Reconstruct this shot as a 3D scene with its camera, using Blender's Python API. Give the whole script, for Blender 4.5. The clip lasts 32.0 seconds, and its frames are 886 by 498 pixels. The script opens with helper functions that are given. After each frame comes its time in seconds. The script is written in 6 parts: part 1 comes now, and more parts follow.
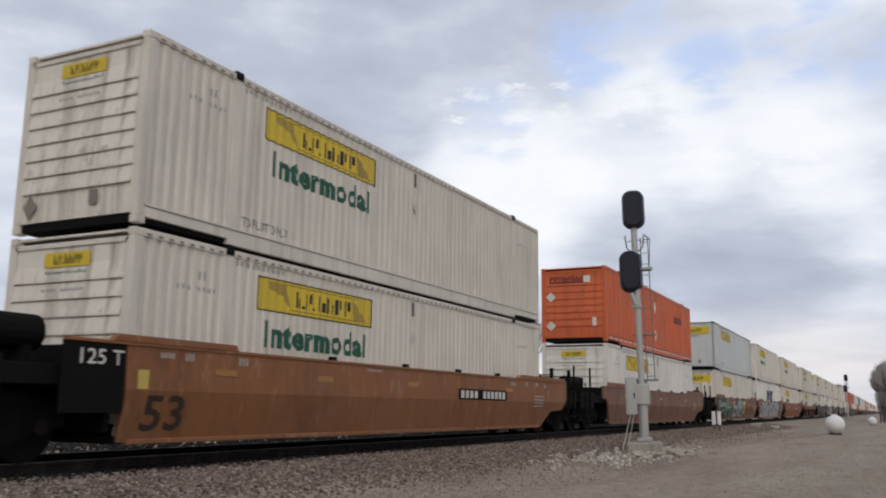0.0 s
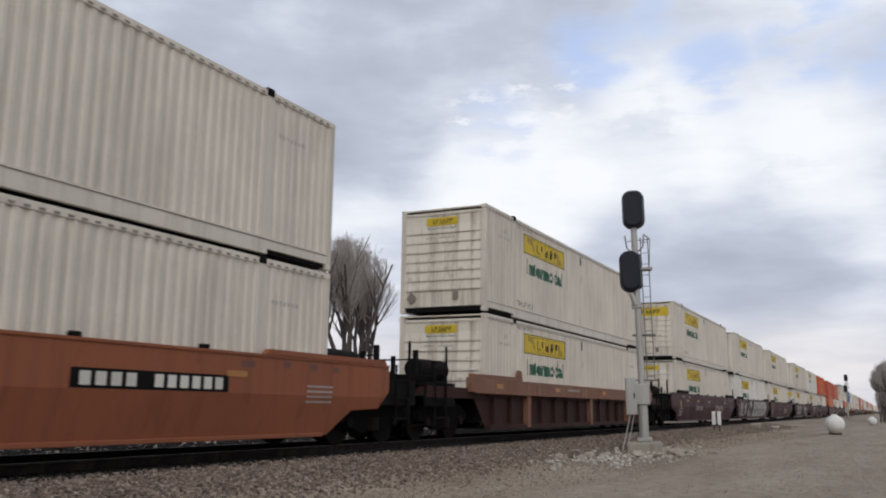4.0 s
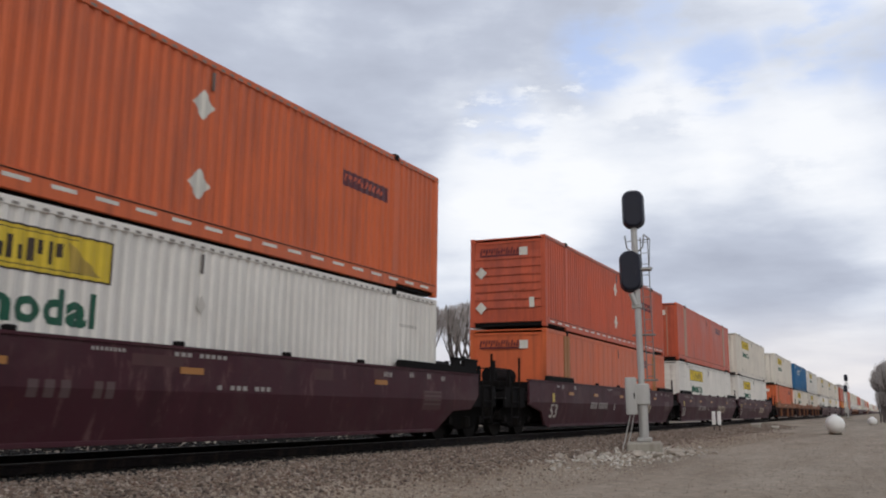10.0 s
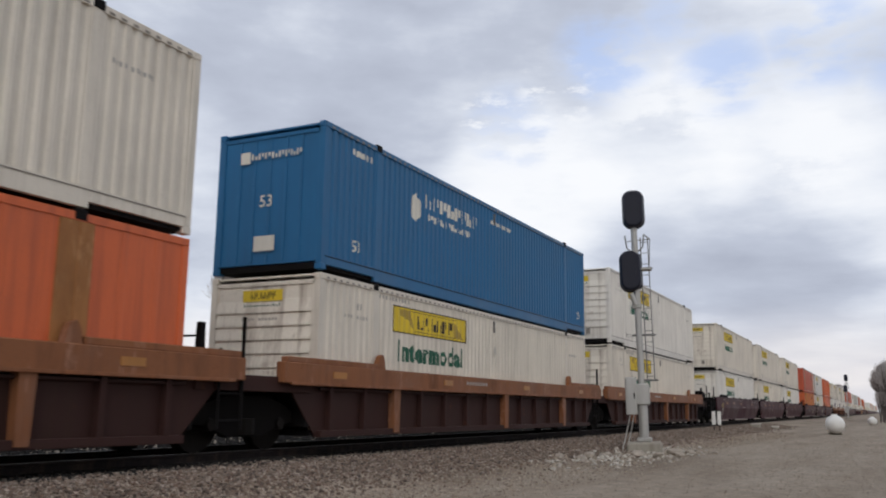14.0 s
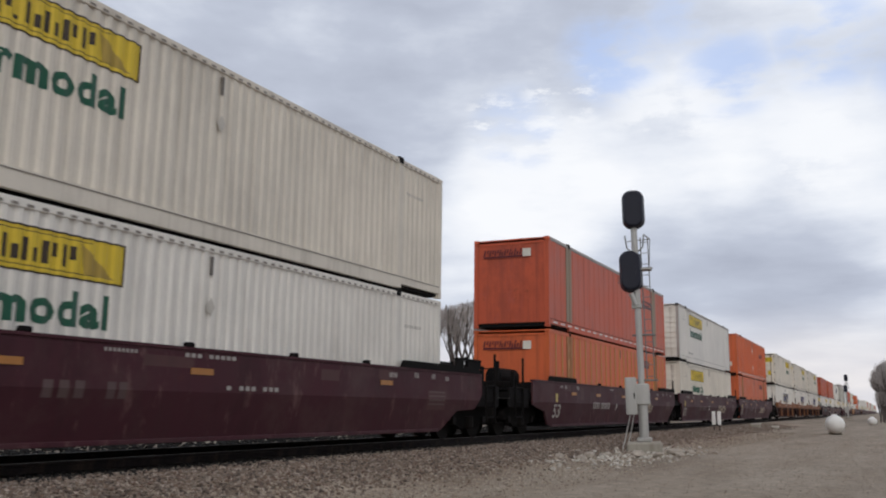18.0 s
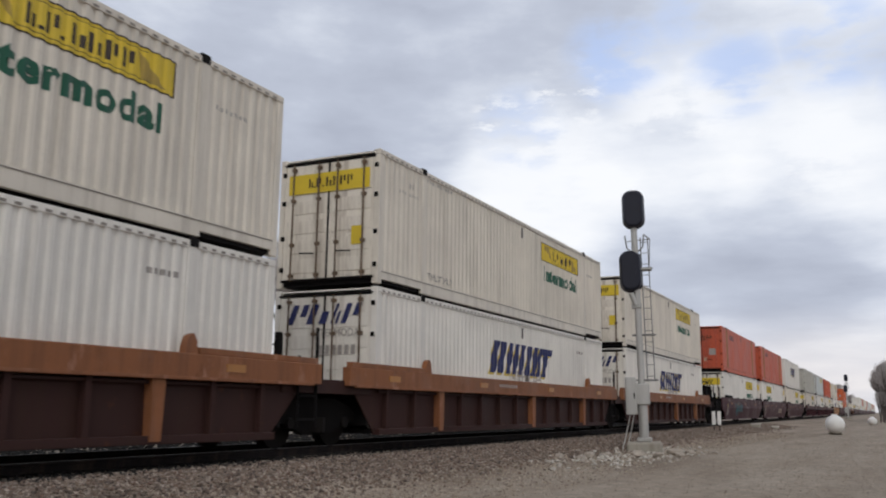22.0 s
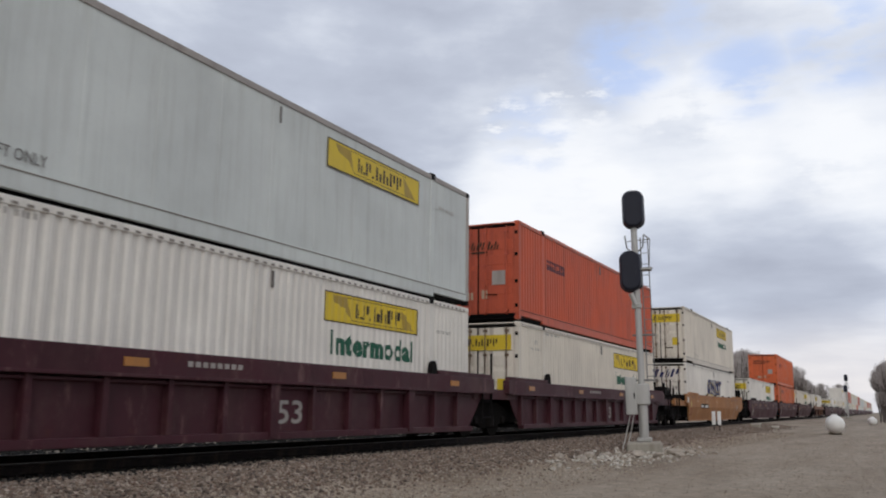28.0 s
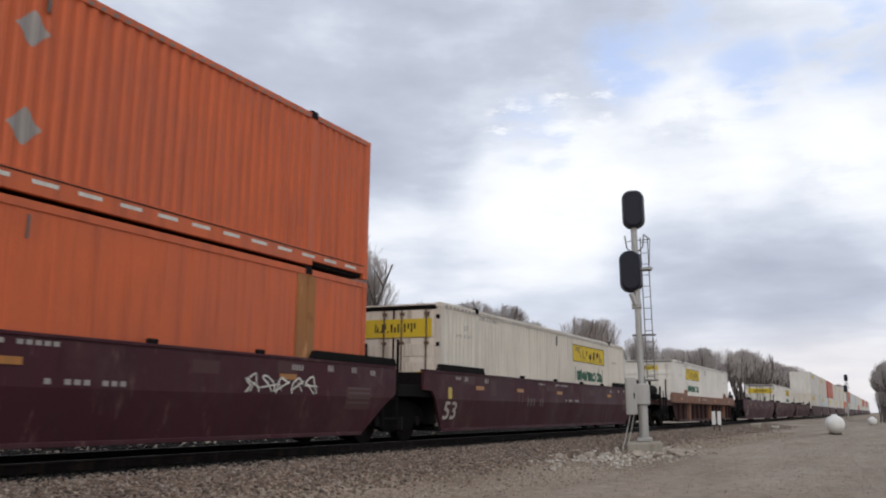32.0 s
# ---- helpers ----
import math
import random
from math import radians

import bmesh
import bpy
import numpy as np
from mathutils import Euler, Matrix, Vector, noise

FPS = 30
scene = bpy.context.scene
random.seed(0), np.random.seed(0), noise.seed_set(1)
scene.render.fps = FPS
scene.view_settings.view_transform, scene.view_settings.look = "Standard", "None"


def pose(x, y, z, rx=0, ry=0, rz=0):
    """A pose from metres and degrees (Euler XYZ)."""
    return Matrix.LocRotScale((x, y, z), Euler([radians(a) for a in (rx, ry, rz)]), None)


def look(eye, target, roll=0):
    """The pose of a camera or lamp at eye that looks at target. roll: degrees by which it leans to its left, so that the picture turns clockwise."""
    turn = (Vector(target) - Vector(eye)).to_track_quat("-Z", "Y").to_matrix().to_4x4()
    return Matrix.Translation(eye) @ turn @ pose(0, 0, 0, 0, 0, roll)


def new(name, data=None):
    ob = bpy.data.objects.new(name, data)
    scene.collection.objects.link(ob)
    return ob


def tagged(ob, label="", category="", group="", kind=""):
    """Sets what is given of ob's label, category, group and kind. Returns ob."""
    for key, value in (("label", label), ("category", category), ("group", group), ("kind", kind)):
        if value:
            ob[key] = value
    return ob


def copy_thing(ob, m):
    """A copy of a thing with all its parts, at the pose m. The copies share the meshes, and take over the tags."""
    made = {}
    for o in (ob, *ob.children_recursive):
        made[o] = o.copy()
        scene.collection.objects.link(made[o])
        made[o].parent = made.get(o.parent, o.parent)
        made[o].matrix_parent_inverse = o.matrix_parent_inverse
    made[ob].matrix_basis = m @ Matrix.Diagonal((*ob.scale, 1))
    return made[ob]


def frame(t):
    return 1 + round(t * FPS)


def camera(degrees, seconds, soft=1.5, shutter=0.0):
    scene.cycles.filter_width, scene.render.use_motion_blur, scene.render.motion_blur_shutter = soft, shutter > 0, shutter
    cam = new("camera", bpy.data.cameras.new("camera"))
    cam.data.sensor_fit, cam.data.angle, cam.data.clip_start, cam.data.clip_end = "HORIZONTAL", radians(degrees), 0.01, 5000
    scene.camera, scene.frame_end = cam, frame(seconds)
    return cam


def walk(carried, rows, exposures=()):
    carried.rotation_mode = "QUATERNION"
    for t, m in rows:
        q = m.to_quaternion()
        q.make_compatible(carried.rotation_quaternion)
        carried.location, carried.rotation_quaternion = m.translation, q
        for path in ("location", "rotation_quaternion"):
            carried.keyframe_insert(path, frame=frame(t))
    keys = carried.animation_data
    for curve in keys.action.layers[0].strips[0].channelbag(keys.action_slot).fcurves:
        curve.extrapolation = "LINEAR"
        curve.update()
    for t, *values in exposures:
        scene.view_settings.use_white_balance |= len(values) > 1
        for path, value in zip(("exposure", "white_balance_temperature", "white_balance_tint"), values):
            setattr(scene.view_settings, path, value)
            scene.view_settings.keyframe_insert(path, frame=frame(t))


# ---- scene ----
# x runs along the track (the train comes from +x), y away from the camera, z = 0 is the top of the rail.
cam = camera(53.67, 32.0, soft=2.0, shutter=0.06)
EYE = Vector((0.0, 0.0, 0.686))
YAW, PITCH = radians(26.71), radians(10.23)
AIM = EYE + Vector((math.cos(PITCH) * math.cos(YAW), math.cos(PITCH) * math.sin(YAW), math.sin(PITCH)))
VIEW = look(EYE, AIM, 0.73)
# the film camera darkens a little when much sky shows, and brightens for the orange boxes
walk(cam, [(0.0, VIEW), (32.0, VIEW)], exposures=[(0.0, 0.0, 6410, 10), (12.0, 0.02, 6410, 10), (12.6, -0.12, 6410, 10), (13.0, -0.22, 6410, 10), (13.5, -0.14, 6410, 10), (14.0, 0.0, 6410, 10), (18.3, 0.0, 6410, 10), (19.0, 0.1, 6410, 10), (19.7, 0.02, 6410, 10), (30.2, 0.0, 6410, 10), (30.6, -0.14, 6410, 10), (31.0, -0.23, 6410, 10), (31.5, -0.06, 6410, 10), (32.0, 0.1, 6410, 10)])

# ---- light ----
SUN_EL, SUN_AZ = radians(43), radians(-152)
world = bpy.data.worlds.new("world")
scene.world = world
world.use_nodes = True
wn, wl = world.node_tree.nodes, world.node_tree.links
sky = wn.new("ShaderNodeTexSky")
sky.sky_type, sky.sun_disc, sky.sun_elevation, sky.sun_rotation = "NISHITA", False, SUN_EL, radians(90) - SUN_AZ
sky.dust_density = 4.0
soft_sky = wn.new("ShaderNodeHueSaturation")
soft_sky.inputs["Saturation"].default_value = 0.22
wl.new(sky.outputs[0], soft_sky.inputs["Color"])
wl.new(soft_sky.outputs[0], wn["Background"].inputs["Color"])
wn["Background"].inputs["Strength"].default_value = 0.07
sun = new("sun", bpy.data.lights.new("sun", "SUN"))
sun.data.energy, sun.data.angle, sun.data.color = 0.36, radians(22), (1.0, 0.95, 0.89)
sun.matrix_world = look((0, 0, 0), -Vector((math.cos(SUN_EL) * math.cos(SUN_AZ), math.cos(SUN_EL) * math.sin(SUN_AZ), math.sin(SUN_EL))))


# ---- materials ----
def tree_of(name):
    m = bpy.data.materials.new(name)
    m.use_nodes = True
    t = m.node_tree
    return m, t, t.nodes["Principled BSDF"]


def ramp(t, fac, stops):
    r = t.nodes.new("ShaderNodeValToRGB")
    e = r.color_ramp.elements
    while len(e) < len(stops):
        e.new(0.5)
    for el, (pos, col) in zip(e, stops):
        el.position, el.color = pos, (*col, 1) if len(col) == 3 else col
    t.links.new(fac, r.inputs["Fac"])
    return r.outputs["Color"]


def noise_tex(t, vec, scale, detail=4.0, rough=0.55, stretch=None):
    n = t.nodes.new("ShaderNodeTexNoise")
    n.inputs["Scale"].default_value, n.inputs["Detail"].default_value, n.inputs["Roughness"].default_value = scale, detail, rough
    if stretch:
        mp = t.nodes.new("ShaderNodeMapping")
        mp.inputs["Scale"].default_value = stretch
        t.links.new(vec, mp.inputs["Vector"])
        vec = mp.outputs["Vector"]
    t.links.new(vec, n.inputs["Vector"])
    return n.outputs["Fac"]


def mix(t, fac, a, b, kind="MIX"):
    m = t.nodes.new("ShaderNodeMix")
    m.data_type, m.blend_type = "RGBA", kind
    for sock, val in ((m.inputs[0], fac), (m.inputs[6], a), (m.inputs[7], b)):
        if isinstance(val, (int, float)):
            sock.default_value = val
        elif isinstance(val, tuple):
            sock.default_value = (*val, 1)
        else:
            t.links.new(val, sock)
    return m.outputs[2]


def bump(t, bsdf, height, strength, dist):
    b = t.nodes.new("ShaderNodeBump")
    b.inputs["Strength"].default_value, b.inputs["Distance"].default_value = strength, dist
    t.links.new(height, b.inputs["Height"])
    t.links.new(b.outputs["Normal"], bsdf.inputs["Normal"])


def paint(name, col, rough=0.5, dirt=(0.10, 0.07, 0.045), amount=0.35, metal=0.0, rust=0.0, spec=0.4, fade=None, own=True):
    """Weathered paint: streaks that run down, blotches, and chips of rust. Each object has its own grain."""
    m, t, b = tree_of(name)
    tc = t.nodes.new("ShaderNodeTexCoord").outputs["Object"]
    info = t.nodes.new("ShaderNodeObjectInfo")
    off = t.nodes.new("ShaderNodeVectorMath")
    off.operation = "MULTIPLY_ADD"
    off.inputs[1].default_value = (40, 40, 40)
    if own:
        t.links.new(info.outputs["Random"], off.inputs[0])
    else:
        off.inputs[0].default_value = (0.37, 0.11, 0.62)
    t.links.new(tc, off.inputs[2])
    v = off.outputs[0]
    streak = noise_tex(t, v, 1.0, 5, 0.6, (5.0, 5.0, 0.35))
    blotch = noise_tex(t, v, 0.55, 6, 0.6)
    grain = noise_tex(t, v, 22, 4, 0.6)
    hi = tuple(min(1, c * 1.07) for c in col)
    lo = tuple(c * 0.86 for c in col)
    c0 = ramp(t, blotch, [(0.3, lo), (0.7, hi)])
    sfac = ramp(t, streak, [(0.48, (0, 0, 0)), (0.78, (amount,) * 3)])
    c1 = mix(t, sfac, c0, dirt)
    gfac = ramp(t, grain, [(0.55, (0, 0, 0)), (0.85, (amount * 0.5,) * 3)])
    c2 = mix(t, gfac, c1, dirt)
    if rust:
        rfac = ramp(t, noise_tex(t, v, 2.3, 8, 0.72), [(0.60, (0, 0, 0)), (0.68, (rust,) * 3)])
        c2 = mix(t, rfac, c2, (0.13, 0.045, 0.018))
    if fade:
        wide = ramp(t, noise_tex(t, v, 0.7, 6, 0.68), [(0.50, (0, 0, 0)), (0.72, (0.75,) * 3)])
        c2 = mix(t, wide, c2, fade)
        rub = ramp(t, noise_tex(t, v, 2.2, 7, 0.7, (1.5, 1.0, 0.45)), [(0.57, (0, 0, 0)), (0.68, (0.75,) * 3)])
        c2 = mix(t, rub, c2, tuple(min(1, c * 1.7) for c in fade))
        soot = ramp(t, noise_tex(t, v, 1.1, 6, 0.7, (1.0, 1.0, 0.4)), [(0.52, (0, 0, 0)), (0.75, (0.65,) * 3)])
        c2 = mix(t, soot, c2, tuple(c * 0.42 for c in col))
    t.links.new(c2, b.inputs["Base Color"])
    rr = ramp(t, blotch, [(0.3, (rough - 0.08,) * 3), (0.7, (rough + 0.14,) * 3)])
    t.links.new(rr, b.inputs["Roughness"])
    b.inputs["Metallic"].default_value = metal
    b.inputs["Specular IOR Level"].default_value = spec
    bump(t, b, grain, 0.15, 0.004)
    return m


M = {
    "cream": paint("cream_paint", (0.72, 0.67, 0.59), amount=0.3),
    "white": paint("white_paint", (0.77, 0.745, 0.70), amount=0.22),
    "cool": paint("pale_grey_paint", (0.62, 0.66, 0.65), amount=0.2),
    "grey": paint("grey_cream_paint", (0.50, 0.49, 0.44), amount=0.3),
    "orange": paint("orange_paint", (0.64, 0.135, 0.042), amount=0.5, dirt=(0.15, 0.04, 0.025)),
    "red_orange": paint("red_orange_paint", (0.56, 0.105, 0.048), amount=0.5, dirt=(0.13, 0.04, 0.03)),
    "blue": paint("blue_paint", (0.018, 0.135, 0.31), amount=0.2, dirt=(0.02, 0.06, 0.12)),
    "yellow": paint("yellow_paint", (0.70, 0.515, 0.035), amount=0.18, dirt=(0.3, 0.2, 0.05)),
    "dim_yellow": paint("faded_yellow_paint", (0.58, 0.44, 0.10), amount=0.3, dirt=(0.3, 0.25, 0.15)),
    "green": paint("green_paint", (0.012, 0.10, 0.06), amount=0.15),
    "navy": paint("navy_paint", (0.016, 0.022, 0.105), amount=0.12),
    "purple": paint("dark_purple_paint", (0.10, 0.018, 0.03), amount=0.2),
    "ink": paint("dark_brown_paint", (0.035, 0.022, 0.012), amount=0.15),
    "maroon": paint("maroon_paint", (0.060, 0.0165, 0.0245), rough=0.55, amount=0.3, dirt=(0.05, 0.03, 0.03), rust=0.15, spec=0.2, fade=(0.088, 0.046, 0.046)),
    "brown": paint("brown_paint", (0.235, 0.112, 0.07), rough=0.6, amount=0.4, dirt=(0.07, 0.04, 0.025), rust=0.35, spec=0.2, fade=(0.24, 0.16, 0.12)),
    "tan": paint("tan_orange_paint", (0.29, 0.122, 0.054), rough=0.6, amount=0.4, dirt=(0.12, 0.06, 0.03), rust=0.3, spec=0.2, fade=(0.27, 0.14, 0.08)),
    "redbrown": paint("red_brown_paint", (0.29, 0.10, 0.05), rough=0.6, amount=0.4, dirt=(0.10, 0.04, 0.03), rust=0.35, spec=0.2),
    "golden": paint("golden_yellow_paint", (0.38, 0.17, 0.062), rough=0.6, amount=0.5, dirt=(0.17, 0.07, 0.03), rust=0.45, spec=0.2, fade=(0.40, 0.215, 0.105)),
    # rusty paint, with the shade of the recess under the chord in its colour
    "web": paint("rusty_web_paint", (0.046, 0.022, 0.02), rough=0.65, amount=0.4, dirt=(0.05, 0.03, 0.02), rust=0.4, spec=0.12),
    "gold": paint("faded_gold_paint", (0.44, 0.365, 0.26), amount=0.3),
    "mark": paint("stencil_white", (0.70, 0.68, 0.62), amount=0.3),
    "dull_mark": paint("worn_stencil", (0.36, 0.33, 0.31), amount=0.4),
    "amber": paint("amber_reflector", (0.40, 0.17, 0.035), rough=0.35, amount=0.25),
    "silver": paint("silver_spray_paint", (0.30, 0.30, 0.315), rough=0.4, amount=0.2),
    "teal": paint("teal_spray_paint", (0.03, 0.22, 0.27), amount=0.2),
    "flame": paint("orange_spray_paint", (0.45, 0.13, 0.03), amount=0.25),
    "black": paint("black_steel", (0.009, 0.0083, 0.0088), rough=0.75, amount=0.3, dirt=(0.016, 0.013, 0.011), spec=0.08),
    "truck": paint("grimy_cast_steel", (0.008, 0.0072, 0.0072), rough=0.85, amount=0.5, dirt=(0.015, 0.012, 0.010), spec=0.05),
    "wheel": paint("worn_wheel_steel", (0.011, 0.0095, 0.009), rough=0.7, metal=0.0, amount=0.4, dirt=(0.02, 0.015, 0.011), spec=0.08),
    "bright": paint("polished_steel", (0.10, 0.097, 0.095), rough=0.4, metal=0.9, amount=0.9, dirt=(0.012, 0.01, 0.01)),
    # rail sides darkened in colour for the deep shade below the cars
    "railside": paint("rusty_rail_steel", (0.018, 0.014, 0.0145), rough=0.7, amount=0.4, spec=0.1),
    "alu": paint("aluminium", (0.50, 0.50, 0.49), rough=0.45, metal=0.5, amount=0.3, dirt=(0.16, 0.14, 0.12)),
    "head": paint("black_signal_enamel", (0.014, 0.016, 0.030), rough=0.4, amount=0.2, dirt=(0.03, 0.03, 0.035), spec=0.3),
    "lens": paint("dark_red_lens", (0.05, 0.006, 0.006), rough=0.15, amount=0.05),
    "concrete": paint("concrete", (0.34, 0.32, 0.28), rough=0.9, amount=0.5, dirt=(0.16, 0.13, 0.10), spec=0.2),
    "tank": paint("white_tank_paint", (0.80, 0.80, 0.79), rough=0.4, amount=0.12),
    # tie wood, its colour lowered further for the same shade
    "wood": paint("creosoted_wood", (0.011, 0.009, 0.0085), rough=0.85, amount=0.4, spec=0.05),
    "bark": paint("grey_bark", (0.12, 0.103, 0.098), rough=0.9, amount=0.4, dirt=(0.06, 0.045, 0.035), spec=0.1),
    "twig": paint("brown_grey_twigs", (0.42, 0.38, 0.365), rough=0.9, amount=0.3, dirt=(0.2, 0.165, 0.14), spec=0.1),
    # twigs of far trees, paled in colour in place of distance haze
    "brush": paint("dark_brush_twigs", (0.50, 0.465, 0.455), rough=0.9, amount=0.3, dirt=(0.28, 0.25, 0.235), spec=0.1),
}


M["stained_cream"] = paint("stained_cream_paint", (0.77, 0.72, 0.635), amount=0.75, dirt=(0.19, 0.13, 0.085), rust=0.4, own=False)
M["stained_white"] = paint("stained_white_paint", (0.77, 0.74, 0.68), amount=0.5, dirt=(0.22, 0.16, 0.11), rust=0.3, own=False)
M["stained_orange"] = paint("stained_orange_paint", (0.64, 0.135, 0.046), amount=0.42, dirt=(0.12, 0.03, 0.025), rust=0.4, own=False)
M["stained_red_orange"] = paint("stained_red_orange_paint", (0.53, 0.10, 0.047), amount=0.5, dirt=(0.09, 0.03, 0.03), rust=0.5, fade=(0.27, 0.06, 0.042), own=False)
M["chord"] = paint("rusty_orange_chord_paint", (0.26, 0.105, 0.048), rough=0.6, amount=0.5, dirt=(0.10, 0.045, 0.03), rust=0.5, spec=0.2, fade=(0.23, 0.12, 0.08))
M["faint"] = paint("faint_stencil", (0.115, 0.075, 0.077), amount=0.4, spec=0.2)
M["edge"] = paint("grimy_edge_paint", (0.40, 0.365, 0.34), amount=0.5, dirt=(0.16, 0.11, 0.085))
M["light_stencil"] = paint("worn_light_stencil", (0.42, 0.40, 0.375), amount=0.4)
M["sky_blue"] = paint("pale_blue_spray_paint", (0.20, 0.40, 0.47), amount=0.25)
M["deep_green"] = paint("dark_green_spray_paint", (0.035, 0.12, 0.05), amount=0.4)
M["faded_post"] = paint("faded_orange_post_paint", (0.42, 0.25, 0.17), amount=0.5, dirt=(0.25, 0.12, 0.08))
M["scroll"] = paint("brown_scroll_paint", (0.40, 0.28, 0.05), amount=0.4, dirt=(0.2, 0.13, 0.04))
M["rod"] = paint("rusty_rod_paint", (0.15, 0.105, 0.07), rough=0.7, amount=0.5, dirt=(0.05, 0.035, 0.03), rust=0.5)
M["pale_plate"] = paint("pale_plate_paint", (0.60, 0.57, 0.52), amount=0.3)
M["spray_grey"] = paint("grey_spray_paint", (0.37, 0.36, 0.39), rough=0.45, amount=0.25, dirt=(0.2, 0.19, 0.2))
M["chrome_spray"] = paint("silver_chrome_spray_paint", (0.42, 0.42, 0.40), rough=0.4, amount=0.3, dirt=(0.2, 0.19, 0.18))
M["sea_green"] = paint("pale_green_spray_paint", (0.10, 0.30, 0.19), amount=0.25, dirt=(0.04, 0.13, 0.08))
M["spray_black"] = paint("black_spray_paint", (0.012, 0.012, 0.014), rough=0.5, amount=0.2, spec=0.2)
M["patch"] = paint("patched_maroon_paint", (0.088, 0.040, 0.042), rough=0.55, amount=0.4, dirt=(0.05, 0.03, 0.03), spec=0.2)
M["seam"] = paint("pale_yellow_seam_paint", (0.56, 0.30, 0.07), amount=0.4, dirt=(0.35, 0.12, 0.05))
M["grey_post"] = paint("grey_green_post_paint", (0.27, 0.21, 0.14), amount=0.5, dirt=(0.2, 0.1, 0.06))
M["worn_white"] = paint("worn_white_paint", (0.50, 0.47, 0.42), amount=0.5, dirt=(0.15, 0.1, 0.09))
# dark tone for painted slot shade, side seams and dirty end plates
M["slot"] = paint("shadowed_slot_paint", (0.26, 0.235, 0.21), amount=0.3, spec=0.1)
M["stencil"] = paint("grey_stencil_paint", (0.16, 0.15, 0.145), amount=0.3)
M["steel"] = paint("galvanised_steel", (0.22, 0.22, 0.22), rough=0.5, metal=0.3, amount=0.3)


def stone_material(name, cols, scale, hint=0.0):
    m, t, b = tree_of(name)
    g = t.nodes.new("ShaderNodeNewGeometry")
    tc = t.nodes.new("ShaderNodeTexCoord").outputs["Object"]
    c = ramp(t, g.outputs["Random Per Island"], [(i / (len(cols) - 1), c) for i, c in enumerate(cols)])
    n = noise_tex(t, tc, scale, 5, 0.65)
    c = mix(t, 0.5, c, ramp(t, n, [(0.3, (0.3, 0.3, 0.3)), (0.7, (0.75, 0.73, 0.7))]), "OVERLAY")
    t.links.new(c, b.inputs["Base Color"])
    b.inputs["Roughness"].default_value = 0.92
    bump(t, b, n, 0.4, 0.01)
    return m


M["ballast"] = stone_material("ballast_stone", [(0.045, 0.033, 0.028), (0.14, 0.108, 0.088), (0.21, 0.165, 0.137), (0.125, 0.078, 0.058), (0.36, 0.31, 0.27), (0.085, 0.066, 0.057), (0.27, 0.215, 0.175)], 18)
# ballast with the shade under the train put into its colour
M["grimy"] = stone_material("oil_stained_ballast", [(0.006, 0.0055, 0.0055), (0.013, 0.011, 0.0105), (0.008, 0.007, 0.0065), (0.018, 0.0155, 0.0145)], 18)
M["mixed"] = stone_material("mixed_fine_gravel", [(0.10, 0.078, 0.06), (0.33, 0.275, 0.22), (0.21, 0.155, 0.115), (0.50, 0.45, 0.385), (0.27, 0.225, 0.18), (0.15, 0.11, 0.085), (0.40, 0.33, 0.26)], 18)
M["rubble"] = stone_material("pale_limestone", [(0.40, 0.37, 0.33), (0.52, 0.50, 0.46), (0.34, 0.30, 0.26)], 9)


def ground_material():
    m, t, b = tree_of("gravel_ground")
    tc = t.nodes.new("ShaderNodeTexCoord").outputs["Object"]
    big = noise_tex(t, tc, 0.22, 6, 0.6)
    drag = noise_tex(t, tc, 0.5, 5, 0.6, (0.25, 1.6, 1.0))
    mid = noise_tex(t, tc, 5.0, 6, 0.7)
    fine = noise_tex(t, tc, 55.0, 6, 0.8)
    vor = t.nodes.new("ShaderNodeTexVoronoi")
    vor.inputs["Scale"].default_value = 26
    t.links.new(tc, vor.inputs["Vector"])
    c = ramp(t, big, [(0.32, (0.175, 0.137, 0.106)), (0.52, (0.24, 0.194, 0.153)), (0.70, (0.315, 0.262, 0.213))])
    c = mix(t, 0.55, c, ramp(t, drag, [(0.3, (0.175, 0.133, 0.096)), (0.6, (0.345, 0.295, 0.242))]))
    c = mix(t, 0.55, c, ramp(t, mid, [(0.33, (0.25, 0.245, 0.235)), (0.66, (0.70, 0.69, 0.67))]), "OVERLAY")
    c = mix(t, 0.6, c, ramp(t, fine, [(0.30, (0.28, 0.28, 0.28)), (0.70, (0.68, 0.67, 0.65))]), "OVERLAY")
    c = mix(t, 0.03, c, ramp(t, vor.outputs["Color"], [(0.2, (0.32, 0.31, 0.30)), (0.8, (0.62, 0.6, 0.57))]), "OVERLAY")
    t.links.new(c, b.inputs["Base Color"])
    b.inputs["Roughness"].default_value = 0.95
    bump(t, b, fine, 0.15, 0.012)
    return m


M["ground"] = ground_material()


